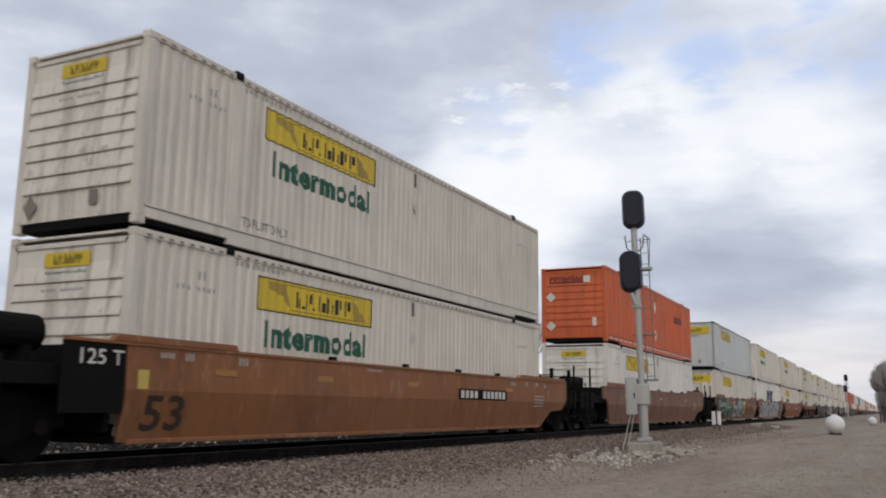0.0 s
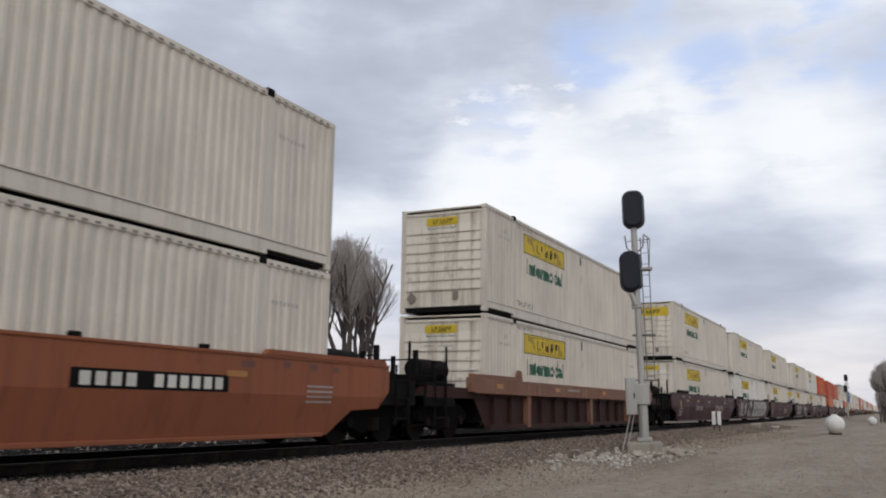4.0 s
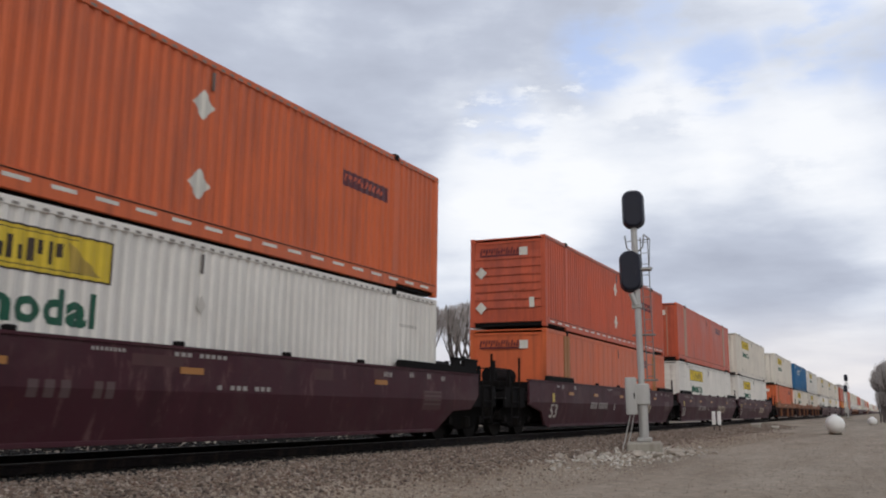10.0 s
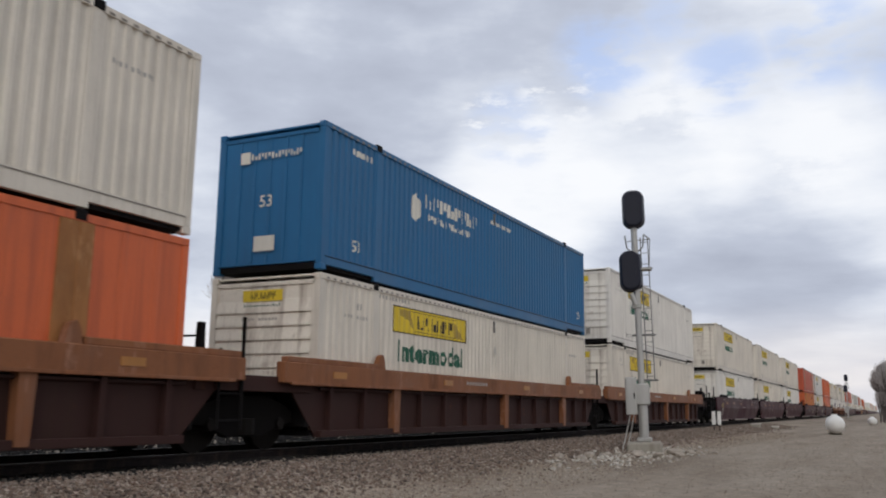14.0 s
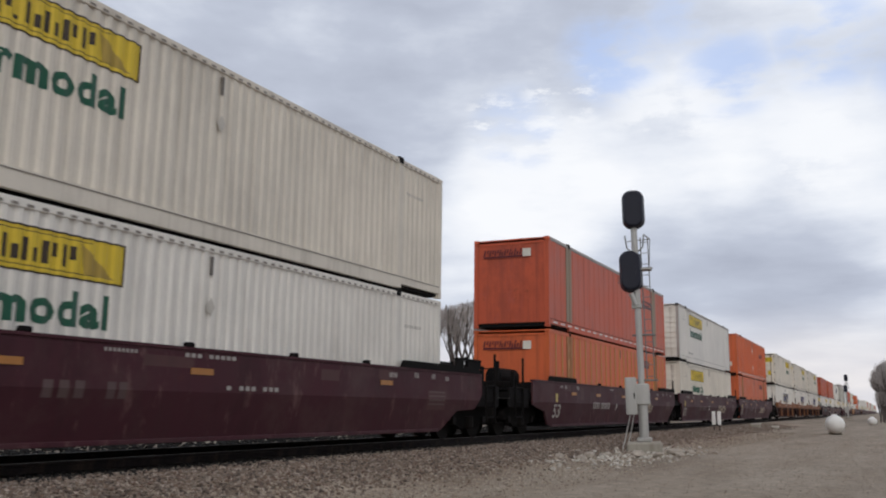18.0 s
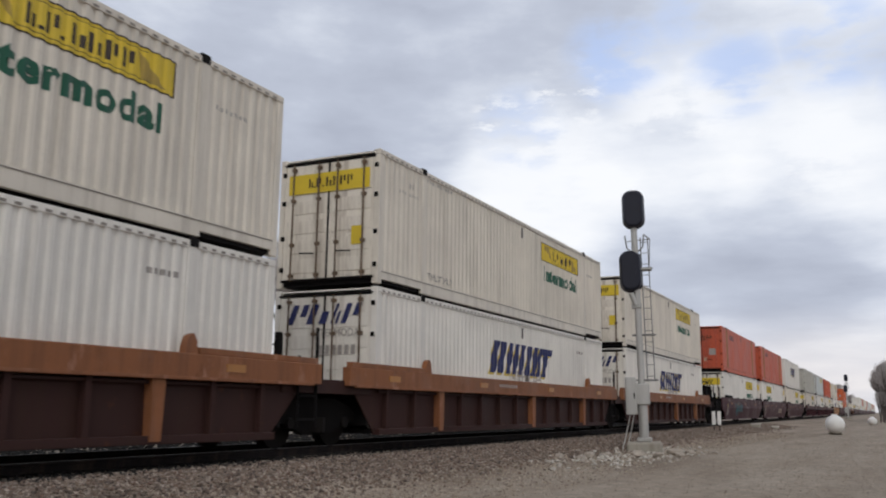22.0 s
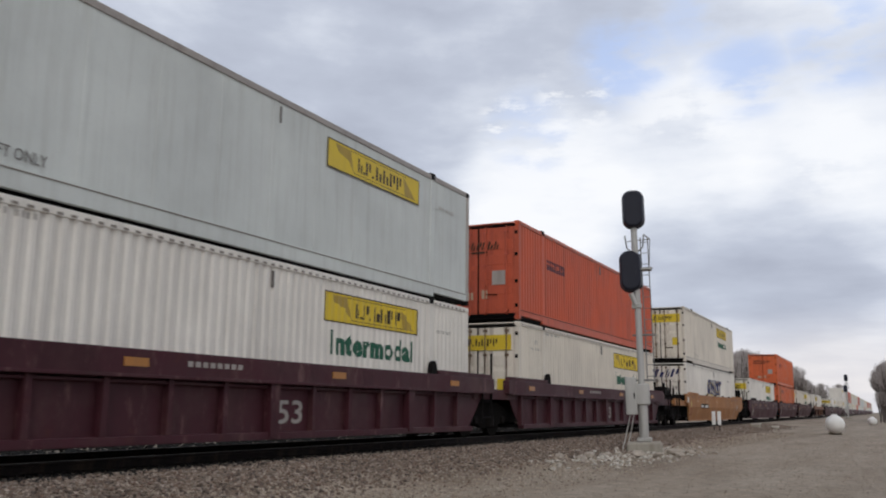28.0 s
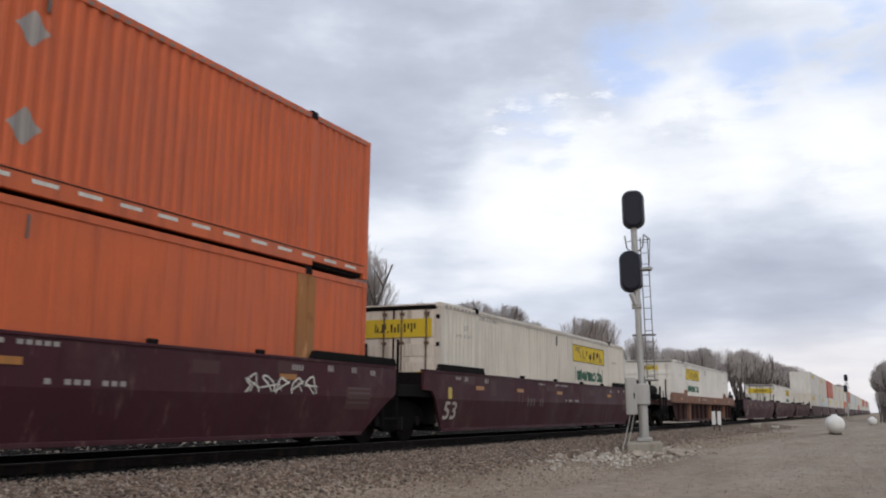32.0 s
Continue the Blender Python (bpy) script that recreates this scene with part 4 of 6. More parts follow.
def mural(c, layers):
    """Sprayed shapes on a car's side, one coat over another."""
    first, lift = None, 0.004
    for paint_name, polys, edge, edge_paint in layers:
        coats = [(paint_name, polys)]
        if edge:
            coats.append((edge_paint, [q for p in polys for q in stroke(p + p[:1], edge)]))
        for mat, shapes in coats:
            bm = bmesh.new()
            for k, p in enumerate(shapes):
                one = car_paint(flats([[(x, min(1.45, max(0.2, z))) for x, z in p]]), lift + 0.0001 * (k % 20))
                me = bpy.data.meshes.new("coat")
                one.to_mesh(me)
                one.free()
                bm.from_mesh(me)
                bpy.data.meshes.remove(me)
            lift += 0.0025
            ob = part("graffiti" if first is None else "graffiti_coat", bm, mat, first or c, "" if first else "sprayed graffiti")
            ob["kind"] = "stuff"
            first = first or ob


BEND = 0.86


def tuck(z):
    """How far the lower half of a smooth car's side leans in."""
    return max(0.0, BEND - z) * 0.225


def car_paint(bm, lift=0.004):
    bmesh.ops.bisect_plane(bm, geom=bm.verts[:] + bm.edges[:] + bm.faces[:], plane_co=(0, 0, BEND), plane_no=(0, 0, 1))
    drape(bm, SIDE, lift)
    for v in bm.verts:
        v.co.y += tuck(v.co.z)
    return bm


def smooth_car(name, label, col, marks, letter="", gold=False, coupled=(True, True), cap=None, number=True):
    """A well car with plain side sheets that narrow at the ends."""
    c = thing(name, label, "well car", "well cars of the train")
    for s in (1, -1):
        y0, y1 = (SIDE, SIDE + 0.06) if s > 0 else (-SIDE - 0.06, -SIDE)
        tail = [(HL + 0.05, 0.16), (HL + 0.72, 0.60), (HL + 1.70, 0.64), (HL + 1.95, 0.90), (HL + 2.05, 0.98), (HL + 2.05, 1.46)] if coupled[1] else [(HL - 0.05, 0.16), (HL + 0.62, 0.72), (HL + 1.0, 0.95), (HL + 1.0, 1.46)]
        sh = prism([(-HL + (0.0 if coupled[0] and col == "maroon" else 0.08), 0.16)] + tail + ([(-HL - 1.85, 1.46), (-HL - 1.85, 0.80), (-HL - 1.5, 0.72), (-HL - 0.74, 0.60), (-HL - 0.28, 0.22)] if coupled[0] and col == "maroon" else ([(-HL - 0.12, 1.46), (-HL - 0.06, 0.16)] if cap else [(-HL - 1.12, 1.46), (-HL - 1.12, 1.06), (-HL - 0.70, 1.04)])), y0, y1)
        bmesh.ops.bisect_plane(sh, geom=sh.verts[:] + sh.edges[:] + sh.faces[:], plane_co=(0, 0, BEND), plane_no=(0, 0, 1))
        for v in sh.verts:
            v.co.y += s * tuck(v.co.z)
        part("side_sheet", sh, col, c)
        part("top_flange", boxes((-HL - (1.82 if coupled[0] and col == "maroon" else 1.1), HL + (2.02 if coupled[1] else 0.95), min(y0, y1) - 0.02, max(y0, y1) + 0.05, 1.46, 1.51, 0.008)), col, c)
        part("bottom_chord", boxes((-HL + 0.1, HL - 0.1, min(y0, y1) + s * 0.13 - 0.01, max(y0, y1) + s * 0.13 + 0.01, 0.13, 0.20, 0.01)), col, c)
        top = 1.66 if col in ("maroon", "brown") else 1.60
        for xa, xb in ((-HL - 0.4, -POST + 0.12), (POST - 0.02, HL + (1.9 if coupled[1] else 0.95))):
            part("raised_sill", prism([(xa, 1.51), (xb, 1.51), (xb - 0.06, top), (xa + 0.1, top)], min(y0, y1) - 0.03, max(y0, y1) + 0.02), "black" if col == "maroon" else col, c)
    if coupled[1] and col == "maroon":
        for y0, y1 in ((SIDE - 0.01, SIDE + 0.05), (-SIDE - 0.05, -SIDE + 0.01)):
            part("end_frame", boxes((HL + 0.55, HL + 0.95, y0, y1, 1.66, 1.80), (HL + 1.20, HL + 1.95, y0, y1, 1.66, 1.80), (HL + 0.55, HL + 1.95, y0 - 0.02, y1 + 0.03, 1.80, 1.86, 0.01)), "black", c, "raised black end frame with a square hole")
    part("well_floor", boxes((-HL - 0.1, HL + 0.1, SIDE + 0.16, -SIDE - 0.16, 0.14, 0.238)), "black", c)
    for s, k in zip((-1, 1), coupled):
        end_gear(c, s, k, col if col == "golden" else "black", 1.48)
    truck(c, -HL - (2.0 if coupled[0] else 1.68))
    if coupled[1]:
        truck(c, HL + 2.0)
    for s, k, wheel in zip((-1, 1), coupled, coupled[2:]):
        if k:
            brake_gear(c, s, wheel)
    lay = car_paint
    if number:
        part("size_number", lay(word("53", -HL + 0.28, 0.30, 0.80, 0.50, 0.018) if marks == "ink" else word("53", -HL - 0.02, 0.40, 0.66, 0.42, 0.016)), "worn_white" if marks == "mark" else marks, c, "large painted 53")
    words = [(-HL + 0.5, 1.32, 0.3, 0.08), (-HL + 1.0, 1.30, 0.2, 0.11), (-HL + 2.2, 1.29, 0.25, 0.12), (-2.0, 1.36, 0.6, 0.05), (POST - 0.6, 1.28, 0.35, 0.1), (POST + 0.5, 1.3, 0.2, 0.11), (POST + 1.3, 1.3, 0.2, 0.11), (POST + 2.0, 1.28, 0.2, 0.1)]
    part("stencil_mark", lay(flats([q for v in words for q in ticks(*v)])), "dull_mark" if col == "maroon" else "edge" if col == "tan" else "faint", c)
    part("stencil_mark", lay(flats([rect(POST + 1.2, 1.0 - 0.09 * i, 0.8, 0.035) for i in range(4)])), "faint" if col == "maroon" else "dull_mark", c)
    if number:
        part("plate", lay(flats([rect(-HL + 0.1, 0.88, 0.2, 0.26)])), "dim_yellow", c)
    refl = part("reflector", boxes((-0.24, 0.24, SIDE - 0.012, SIDE + 0.002, 1.115, 1.21)), "amber", c, "amber reflector")
    refl.matrix_basis = pose(-HL + 1.9, 0, 0)
    for x in (-3.45, -0.12, 5.35):
        share(refl, c, x)
    if col == "maroon":
        part("paint_patch", lay(flats([rect(POST + 1.15, 0.62, 0.9, 0.42), rect(POST - 1.0, 1.22, 0.55, 0.2), rect(-HL + 0.9, 1.24, 0.7, 0.2), rect(-HL + 2.6, 0.98, 0.35, 0.4), rect(-1.3, 1.2, 1.0, 0.16), rect(3.0, 1.14, 0.6, 0.2)]), 0.002), "patch", c)["kind"] = "stuff"
    lug = part("sill_lug", boxes((-0.09, 0.09, SIDE - 0.02, SIDE + 0.08, 1.5, 1.58, 0.02)), "black", c)
    lug.matrix_basis = pose(-3.2, 0, 0)
    for x in (-0.4, 2.2, 4.6):
        share(lug, c, x)
    if col == "maroon" and not letter:
        part("number_mark", lay(flats([rect(-2.9 + 0.24 * i, 0.74, 0.15, 0.22) for i in range(3)] + [rect(-1.9 + 0.2 * i, 0.74, 0.14, 0.22) for i in range(2)]), 0.005), "faint", c)
        part("stencil_mark", lay(flats([rect(-0.5 + 0.13 * i, 1.36, 0.09, 0.06) for i in range(9) if i != 3] + [rect(0.45 + 0.15 * i, 0.9, 0.1, 0.07) for i in range(9) if i not in (1, 5)]), 0.005), "dull_mark", c)
    if letter:
        part("unit_letter", lay(word(letter, -1.17, 0.66, 0.18, 0.25, 0.01)), "mark", c)
        part("number_mark", lay(flats([rect(-4.05 + 0.2 * i, 0.69, 0.13, 0.22) for i in range(4)] + [rect(-3.1 + 0.19 * i, 0.69, 0.13, 0.22) for i in range(6)])), "dull_mark" if letter == "A" else "faint", c)
    if gold:
        x0 = 1.95
        letters = []
        for i in range(4):
            letters += block(x0 + 0.68 * i, 0.66, 0.58, 0.31, i % 2, 0.45)
        part("gold_mark", lay(flats(letters + [[(x0 - 0.4, 0.48), (x0 - 0.1, 0.63), (x0 + 2.65, 0.63), (x0 + 2.55, 0.57), (x0 + 0.5, 0.57)]])), "gold", c, "faded gold slanting shapes")
    if col == "golden":
        part("number_box", lay(flats([rect(-5.3, 0.80, 2.3, 0.24)]), 0.005), "black", c)
        part("number_mark", lay(flats([rect(-5.2 + 0.2 * i, 0.84, 0.14, 0.15) for i in range(4)] + [rect(-4.15 + 0.18 * i, 0.84, 0.13, 0.15) for i in range(6)]), 0.009), "mark", c)
        part("plate", boxes((-HL - 0.72, -HL - 0.42, SIDE - 0.012, SIDE + 0.01, 1.08, 1.34, 0.004)), "mark", c, "white square plate")
    if cap:
        part("black_panel", boxes((-HL - 1.15, -HL - 0.13, SIDE, SIDE + 0.05, 0.55, 1.455, 0.008)), "black", c)
        part("load_lettering", lay(word("125 T", -HL - 0.9, 1.18, 0.72, 0.2, 0.01), 0.010), "mark", c)
        part("number_box", lay(flats([rect(2.16, 0.87, 3.0, 0.26)]), 0.005), "black", c)
        part("number_mark", lay(flats([rect(2.3 + 0.26 * i, 0.91, 0.18, 0.18) for i in range(4)] + [rect(3.6 + 0.25 * i, 0.91, 0.17, 0.18) for i in range(6)]), 0.009), "mark", c)
    return c


def ribbed_car(name, label, chord, web, marks, coupled=(True, True), number=False):
    """A well car with a heavy top chord over a posted web."""
    c = thing(name, label, "well car", "well cars of the train")
    post_mesh = None
    for s in (1, -1):
        f = lambda a, b: (a, b) if s > 0 else (-b, -a)
        part("top_chord", boxes((-HL - 1.2, HL + 1.25, *f(SIDE - 0.03, SIDE + 0.16), 1.06, 1.42, 0.015)), chord, c)
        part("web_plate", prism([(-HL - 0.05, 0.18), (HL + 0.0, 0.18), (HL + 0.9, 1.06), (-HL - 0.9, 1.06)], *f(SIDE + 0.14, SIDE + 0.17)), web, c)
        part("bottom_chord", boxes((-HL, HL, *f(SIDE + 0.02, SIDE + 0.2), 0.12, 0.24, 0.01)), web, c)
        part("chord_lip", boxes((-HL - 1.0, HL + 1.0, *f(SIDE - 0.05, SIDE + 0.0), 1.03, 1.08, 0.006)), chord, c)
        for i in range(14):
            x = -HL + 0.35 + i * (LEN - 0.7) / 13 - (0.45 if number else 0)
            big = i in (2, 7, 11)
            if post_mesh is None:
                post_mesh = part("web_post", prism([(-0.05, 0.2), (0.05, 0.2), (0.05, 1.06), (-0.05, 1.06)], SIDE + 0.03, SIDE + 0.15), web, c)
                post_mesh.matrix_basis = pose(x, 0, 0)
            elif s > 0:
                if big:
                    part("heavy_post", prism([(x - 0.1, 0.16), (x + 0.1, 0.16), (x + 0.13, 1.06), (x - 0.13, 1.06)], SIDE - 0.01, SIDE + 0.15), chord, c)
                else:
                    share(post_mesh, c, x)
        if s < 0:
            part("web_post", boxes(*[(x - 0.05, x + 0.05, -SIDE - 0.15, -SIDE - 0.03, 0.2, 1.06) for x in (-HL + 0.35 + i * (LEN - 0.7) / 13 for i in range(14))]), web, c)
        for x in (-POST + 0.06, POST - 0.08):
            part("guide_lug", prism([(x - 0.14, 1.42), (x + 0.14, 1.42), (x + 0.10, 1.62), (x + 0.03, 1.72), (x - 0.06, 1.68), (x - 0.12, 1.56)], *f(SIDE, SIDE + 0.12)), "black" if chord == "maroon" else chord, c, "steel container guide")
        for xa, xb in ((-HL - 1.1, -POST - 0.1), (POST + 0.1, HL + 1.15)):
            part("end_step", boxes((xa, xb, *f(SIDE - 0.01, SIDE + 0.14), 1.42, 1.52, 0.01)), chord, c)
    part("well_floor", boxes((-HL - 0.1, HL + 0.1, SIDE + 0.2, -SIDE - 0.2, 0.14, 0.238)), "black", c)
    for s, k in zip((-1, 1), coupled):
        end_gear(c, s, k, web)
    truck(c, -HL - (2.0 if coupled[0] else 1.68))
    if coupled[1]:
        truck(c, HL + 2.0)
    for s, k, wheel in zip((-1, 1), coupled, coupled[2:]):
        if k:
            brake_gear(c, s, wheel)
    refl = part("reflector", boxes((-0.22, 0.22, SIDE - 0.045, SIDE - 0.028, 1.18, 1.3)), "amber", c, "amber reflector")
    refl.matrix_basis = pose(-HL + 0.5, 0, 0)
    for x in (-3.0, 2.0, POST + 0.9):
        share(refl, c, x)
    part("pipe", rods([((-HL, SIDE + 0.08, 0.98), (HL, SIDE + 0.08, 0.98), 0.03)], 6), web, c)
    part("stencil_mark", drape(flats([rect(-2.0 + 0.16 * i, 1.22, 0.11, 0.08) for i in range(8)]), SIDE - 0.03, 0.003), "dull_mark", c)
    if number:
        part("size_number", drape(word("53", 0.38, 0.37, 0.74, 0.40, 0.015), SIDE + 0.14, 0.004), marks, c, "large painted 53")
    return c


# ---- sky, ground and track ----
def sky_dome():
    bm = bmesh.new()
    R, rows = 3600.0, []
    for j in range(25):
        el = radians(-4 + 74 * j / 24)
        rows.append([bm.verts.new((R * math.cos(el) * math.cos(a), R * math.cos(el) * math.sin(a), R * math.sin(el))) for a in (radians(-75 + 200 * i / 48) for i in range(49))])
    for a, b in zip(rows, rows[1:]):
        for i in range(48):
            bm.faces.new((a[i], b[i], b[i + 1], a[i + 1]))
    me = bpy.data.meshes.new("backdrop")
    bm.to_mesh(me)
    bm.free()
    me.materials.append(M["sky"])
    return tagged(new("backdrop", me), "broken grey and white overcast sky", "sky", kind="structure")


DOME = sky_dome()


def smooth(a, b, v):
    k = min(1, max(0, (v - a) / (b - a)))
    return k * k * (3 - 2 * k)


def ground_z(x, y):
    z = -0.46 + 0.22 * smooth(5.6, 8.2, y) - 0.16 * smooth(18.4, 20.0, y)
    if -20 < x < 120 and -20 < y < 9:
        z += 0.035 * noise.noise((x * 0.35, y * 0.5, 0.3)) * (1 - smooth(7.5, 8.6, y))
    return z


def ground():
    xs = [-3000, -800, -200, -60, -20] + [-10 + 0.8 * i for i in range(100)] + [72 + 4 * i for i in range(25)] + [190, 240, 320, 450, 700, 1100, 1800, 3300]
    ys = [-3000, -900, -300, -120, -60, -30, -15] + [-8 + 0.4 * i for i in range(61)] + [18, 22, 30, 45, 70, 120, 250, 600, 1400, 3300]
    verts = [(x, y, ground_z(x, y)) for y in ys for x in xs]
    n = len(xs)
    faces = [(j * n + i, j * n + i + 1, (j + 1) * n + i + 1, (j + 1) * n + i) for j in range(len(ys) - 1) for i in range(n - 1)]
    me = bpy.data.meshes.new("ground")
    me.from_pydata(verts, [], faces)
    me.materials.append(M["ground"])
    return tagged(new("ground", me), "pale tan gravel and dirt lot beside the track", "ground", kind="structure")


ground()


def track():
    t = thing("track", "rusty steel rails, ties and ballast bed coloured dark as in shade", "railway track", kind="structure")
    x0, x1 = -120.0, 1400.0
    # bed coloured near-black to stand in for the cars' shade
    part("track_bed", boxes((x0, x1, MID - 1.5, MID + 8.0, -0.42, -0.205)), "grimy", t, "ballast bed coloured near-black for the train's shade")
    for y in (-0.7525, 0.7525):
        prof = [(-0.07, -0.17), (0.07, -0.17), (0.07, -0.155), (0.012, -0.13), (0.012, -0.05), (0.036, -0.04), (0.036, -0.006), (0.028, 0.0), (-0.028, 0.0), (-0.036, -0.006), (-0.036, -0.04), (-0.012, -0.05), (-0.012, -0.13), (-0.07, -0.155)]
        bm = bmesh.new()
        a = [bm.verts.new((x0, MID + y + p, z)) for p, z in prof]
        b = [bm.verts.new((x1, MID + y + p, z)) for p, z in prof]
        for i in range(len(prof)):
            bm.faces.new((a[i], a[(i + 1) % len(prof)], b[(i + 1) % len(prof)], b[i]))
        bmesh.ops.recalc_face_normals(bm, faces=bm.faces[:])
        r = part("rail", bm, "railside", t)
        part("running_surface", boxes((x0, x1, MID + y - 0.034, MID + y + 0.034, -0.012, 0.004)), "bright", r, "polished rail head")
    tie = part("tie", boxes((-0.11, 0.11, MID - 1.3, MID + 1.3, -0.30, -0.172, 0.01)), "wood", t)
    tie.matrix_basis = pose(-4, 0, 0)
    for i in range(1, 84):
        share(tie, t, -4 + 0.51 * i)
    t.location.z = -0.08
    return t


track()


def scatter(name, label, count, area, size, mat, seed, shaper=None):
    """Loose stones as one mesh."""
    rng = np.random.default_rng(seed)
    base = np.array([(1, 0, 0), (-1, 0, 0), (0, 1, 0), (0, -1, 0), (0, 0, 1), (0, 0, -1)], float)
    tri = np.array([(0, 2, 4), (2, 1, 4), (1, 3, 4), (3, 0, 4), (2, 0, 5), (1, 2, 5), (3, 1, 5), (0, 3, 5)])
    u = rng.random((count, 2))
    x = area[0] + (area[1] - area[0]) * u[:, 0] ** 1.6
    y = area[2] + (area[3] - area[2]) * u[:, 1]
    if shaper:
        keep = shaper(x, y, rng.random(count))
        x, y = x[keep], y[keep]
    n = len(x)
    z = np.array([ground_z(a, b) for a, b in zip(x, y)])
    s = rng.uniform(size[0], size[1], n) * (1 + np.maximum(x - 15, 0) * 0.012)
    q = rng.normal(size=(n, 3, 3))
    q, _ = np.linalg.qr(q)
    sc = rng.uniform(0.55, 1.15, (n, 6, 1)) * base[None] * s[:, None, None]
    v = np.einsum("nij,nkj->nki", q, sc)
    v[:, :, 2] *= 0.75
    v += np.stack([x, y, z + s * 0.25], 1)[:, None, :]
    f = (tri[None] + (np.arange(n) * 6)[:, None, None]).reshape(-1, 3)
    me = bpy.data.meshes.new(name)
    me.from_pydata(v.reshape(-1, 3).tolist(), [], f.tolist())
    me.materials.append(M[mat])
    return tagged(new(name, me), label, "gravel", kind="stuff")


scatter("ballast_gravel", "grey and brown crushed ballast stones along the track", 54000, (3.5, 70, 5.6, 9.15), (0.02, 0.046), "ballast", 3, lambda x, y, r: r < np.clip((y - 6.0) / 1.1, 0.04, 1))
scatter("gravel_fringe", "fine mixed gravel between the ballast and the lot", 22000, (3.5, 52, 4.3, 7.2), (0.009, 0.026), "mixed", 13, lambda x, y, r: r < np.clip((y - 4.0) / 2.2, 0.05, 1))
# near-black stones paint the train's shade; the far shoulder shares their colour
scatter("stained_ballast", "ballast stones coloured near-black for the shade under the train", 17000, (3.5, 70, 8.8, 12.2), (0.025, 0.05), "grimy", 7)
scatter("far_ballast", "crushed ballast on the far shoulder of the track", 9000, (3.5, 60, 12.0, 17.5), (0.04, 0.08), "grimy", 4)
scatter("loose_gravel", "loose tan pebbles on the dirt lot", 16000, (4, 48, -3.5, 6.0), (0.005, 0.017), "mixed", 5)
scatter("pale_rubble", "pale broken limestone round the signal base", 900, (15.5, 30, 4.0, 7.2), (0.02, 0.095), "rubble", 6, lambda x, y, r: (np.hypot((x - 22) / 6.5, (y - 5.6) / 1.5) < np.sqrt(r)))


def rock(x, y, s, seed):
    bm = bmesh.new()
    bmesh.ops.create_icosphere(bm, subdivisions=2, radius=1.0)
    r = random.Random(seed)
    off = Vector((r.uniform(0, 50), r.uniform(0, 50), 0))
    for v in bm.verts:
        v.co *= 1 + 0.45 * noise.noise(v.co * 1.3 + off)
        v.co = Vector((v.co.x * s * r.uniform(0.98, 1.02), v.co.y * s * 0.8, v.co.z * s * 0.55))
    me = bpy.data.meshes.new("rock")
    bm.to_mesh(me)
    bm.free()
    me.materials.append(M["rubble"])
    ob = tagged(new("rock", me), "pale limestone rock lying on the gravel", "rock", "rocks by the signal")
    ob.matrix_world = pose(x, y, ground_z(x, y) + s * 0.3, 0, 0, r.uniform(0, 360))


for i, (x, y, s) in enumerate([(21.6, 5.5, 0.2), (22.0, 5.1, 0.16), (21.0, 6.1, 0.14), (20.2, 6.3, 0.15), (23.4, 5.0, 0.22), (22.6, 4.7, 0.13), (19.4, 6.2, 0.13), (18.6, 5.9, 0.1), (24.4, 4.8, 0.15), (20.6, 5.4, 0.12), (19.0, 6.6, 0.12), (25.2, 4.3, 0.1)]):
    rock(x, y, s, i)


# ---- line-side things ----
def stadium(w, h, n=10):
    r = w * 0.42
    out = []
    for cx, cz, a0 in ((w / 2 - r, h / 2 - r, 0), (-w / 2 + r, h / 2 - r, 90), (-w / 2 + r, -h / 2 + r, 180), (w / 2 - r, -h / 2 + r, 270)):
        out += [(cx + r * math.cos(radians(a0 + 90 * i / n)), cz + r * math.sin(radians(a0 + 90 * i / n))) for i in range(n + 1)]
    return out


def signal_head(c, y, z, h):
    pts = stadium(0.62, h)
    bm = bmesh.new()
    layers = []
    for x, k in ((-0.22, 0.72), (-0.18, 0.86), (-0.05, 0.93), (0.0, 1.0), (0.05, 1.0), (0.07, 0.97)):
        layers.append([bm.verts.new((x, y + a * k, z + b * (1 - (1 - k) * 0.6))) for a, b in pts])
    bm.faces.new(layers[0])
    bm.faces.new(layers[-1][::-1])
    for la, lb in zip(layers, layers[1:]):
        for i in range(len(pts)):
            bm.faces.new((la[i], la[(i + 1) % len(pts)], lb[(i + 1) % len(pts)], lb[i]))
    bmesh.ops.recalc_face_normals(bm, faces=bm.faces[:])
    hd = part("signal_head", bm, "head", c, "black enamelled signal head")
    for dz in (-h * 0.27, 0.0, h * 0.27):
        bm = bmesh.new()
        rod(bm, (0.07, y, z + dz), (0.36, y, z + dz - 0.02), 0.12, 16)
        part("visor", bm, "head", hd)
    part("lens", rods([((0.30, y, z - h * 0.27), (0.365, y, z - h * 0.27), 0.1)], 16), "lens", hd)
    part("door_latch", boxes((-0.245, -0.215, y - 0.16, y - 0.12, z - 0.1, z + 0.1, 0.006)), "head", hd)
    part("head_bracket", boxes((0.0, 0.2, -0.09, max(0.1, y), z - h / 2 - 0.02, z - h / 2 + 0.06, 0.01)), "alu", c)
    return hd


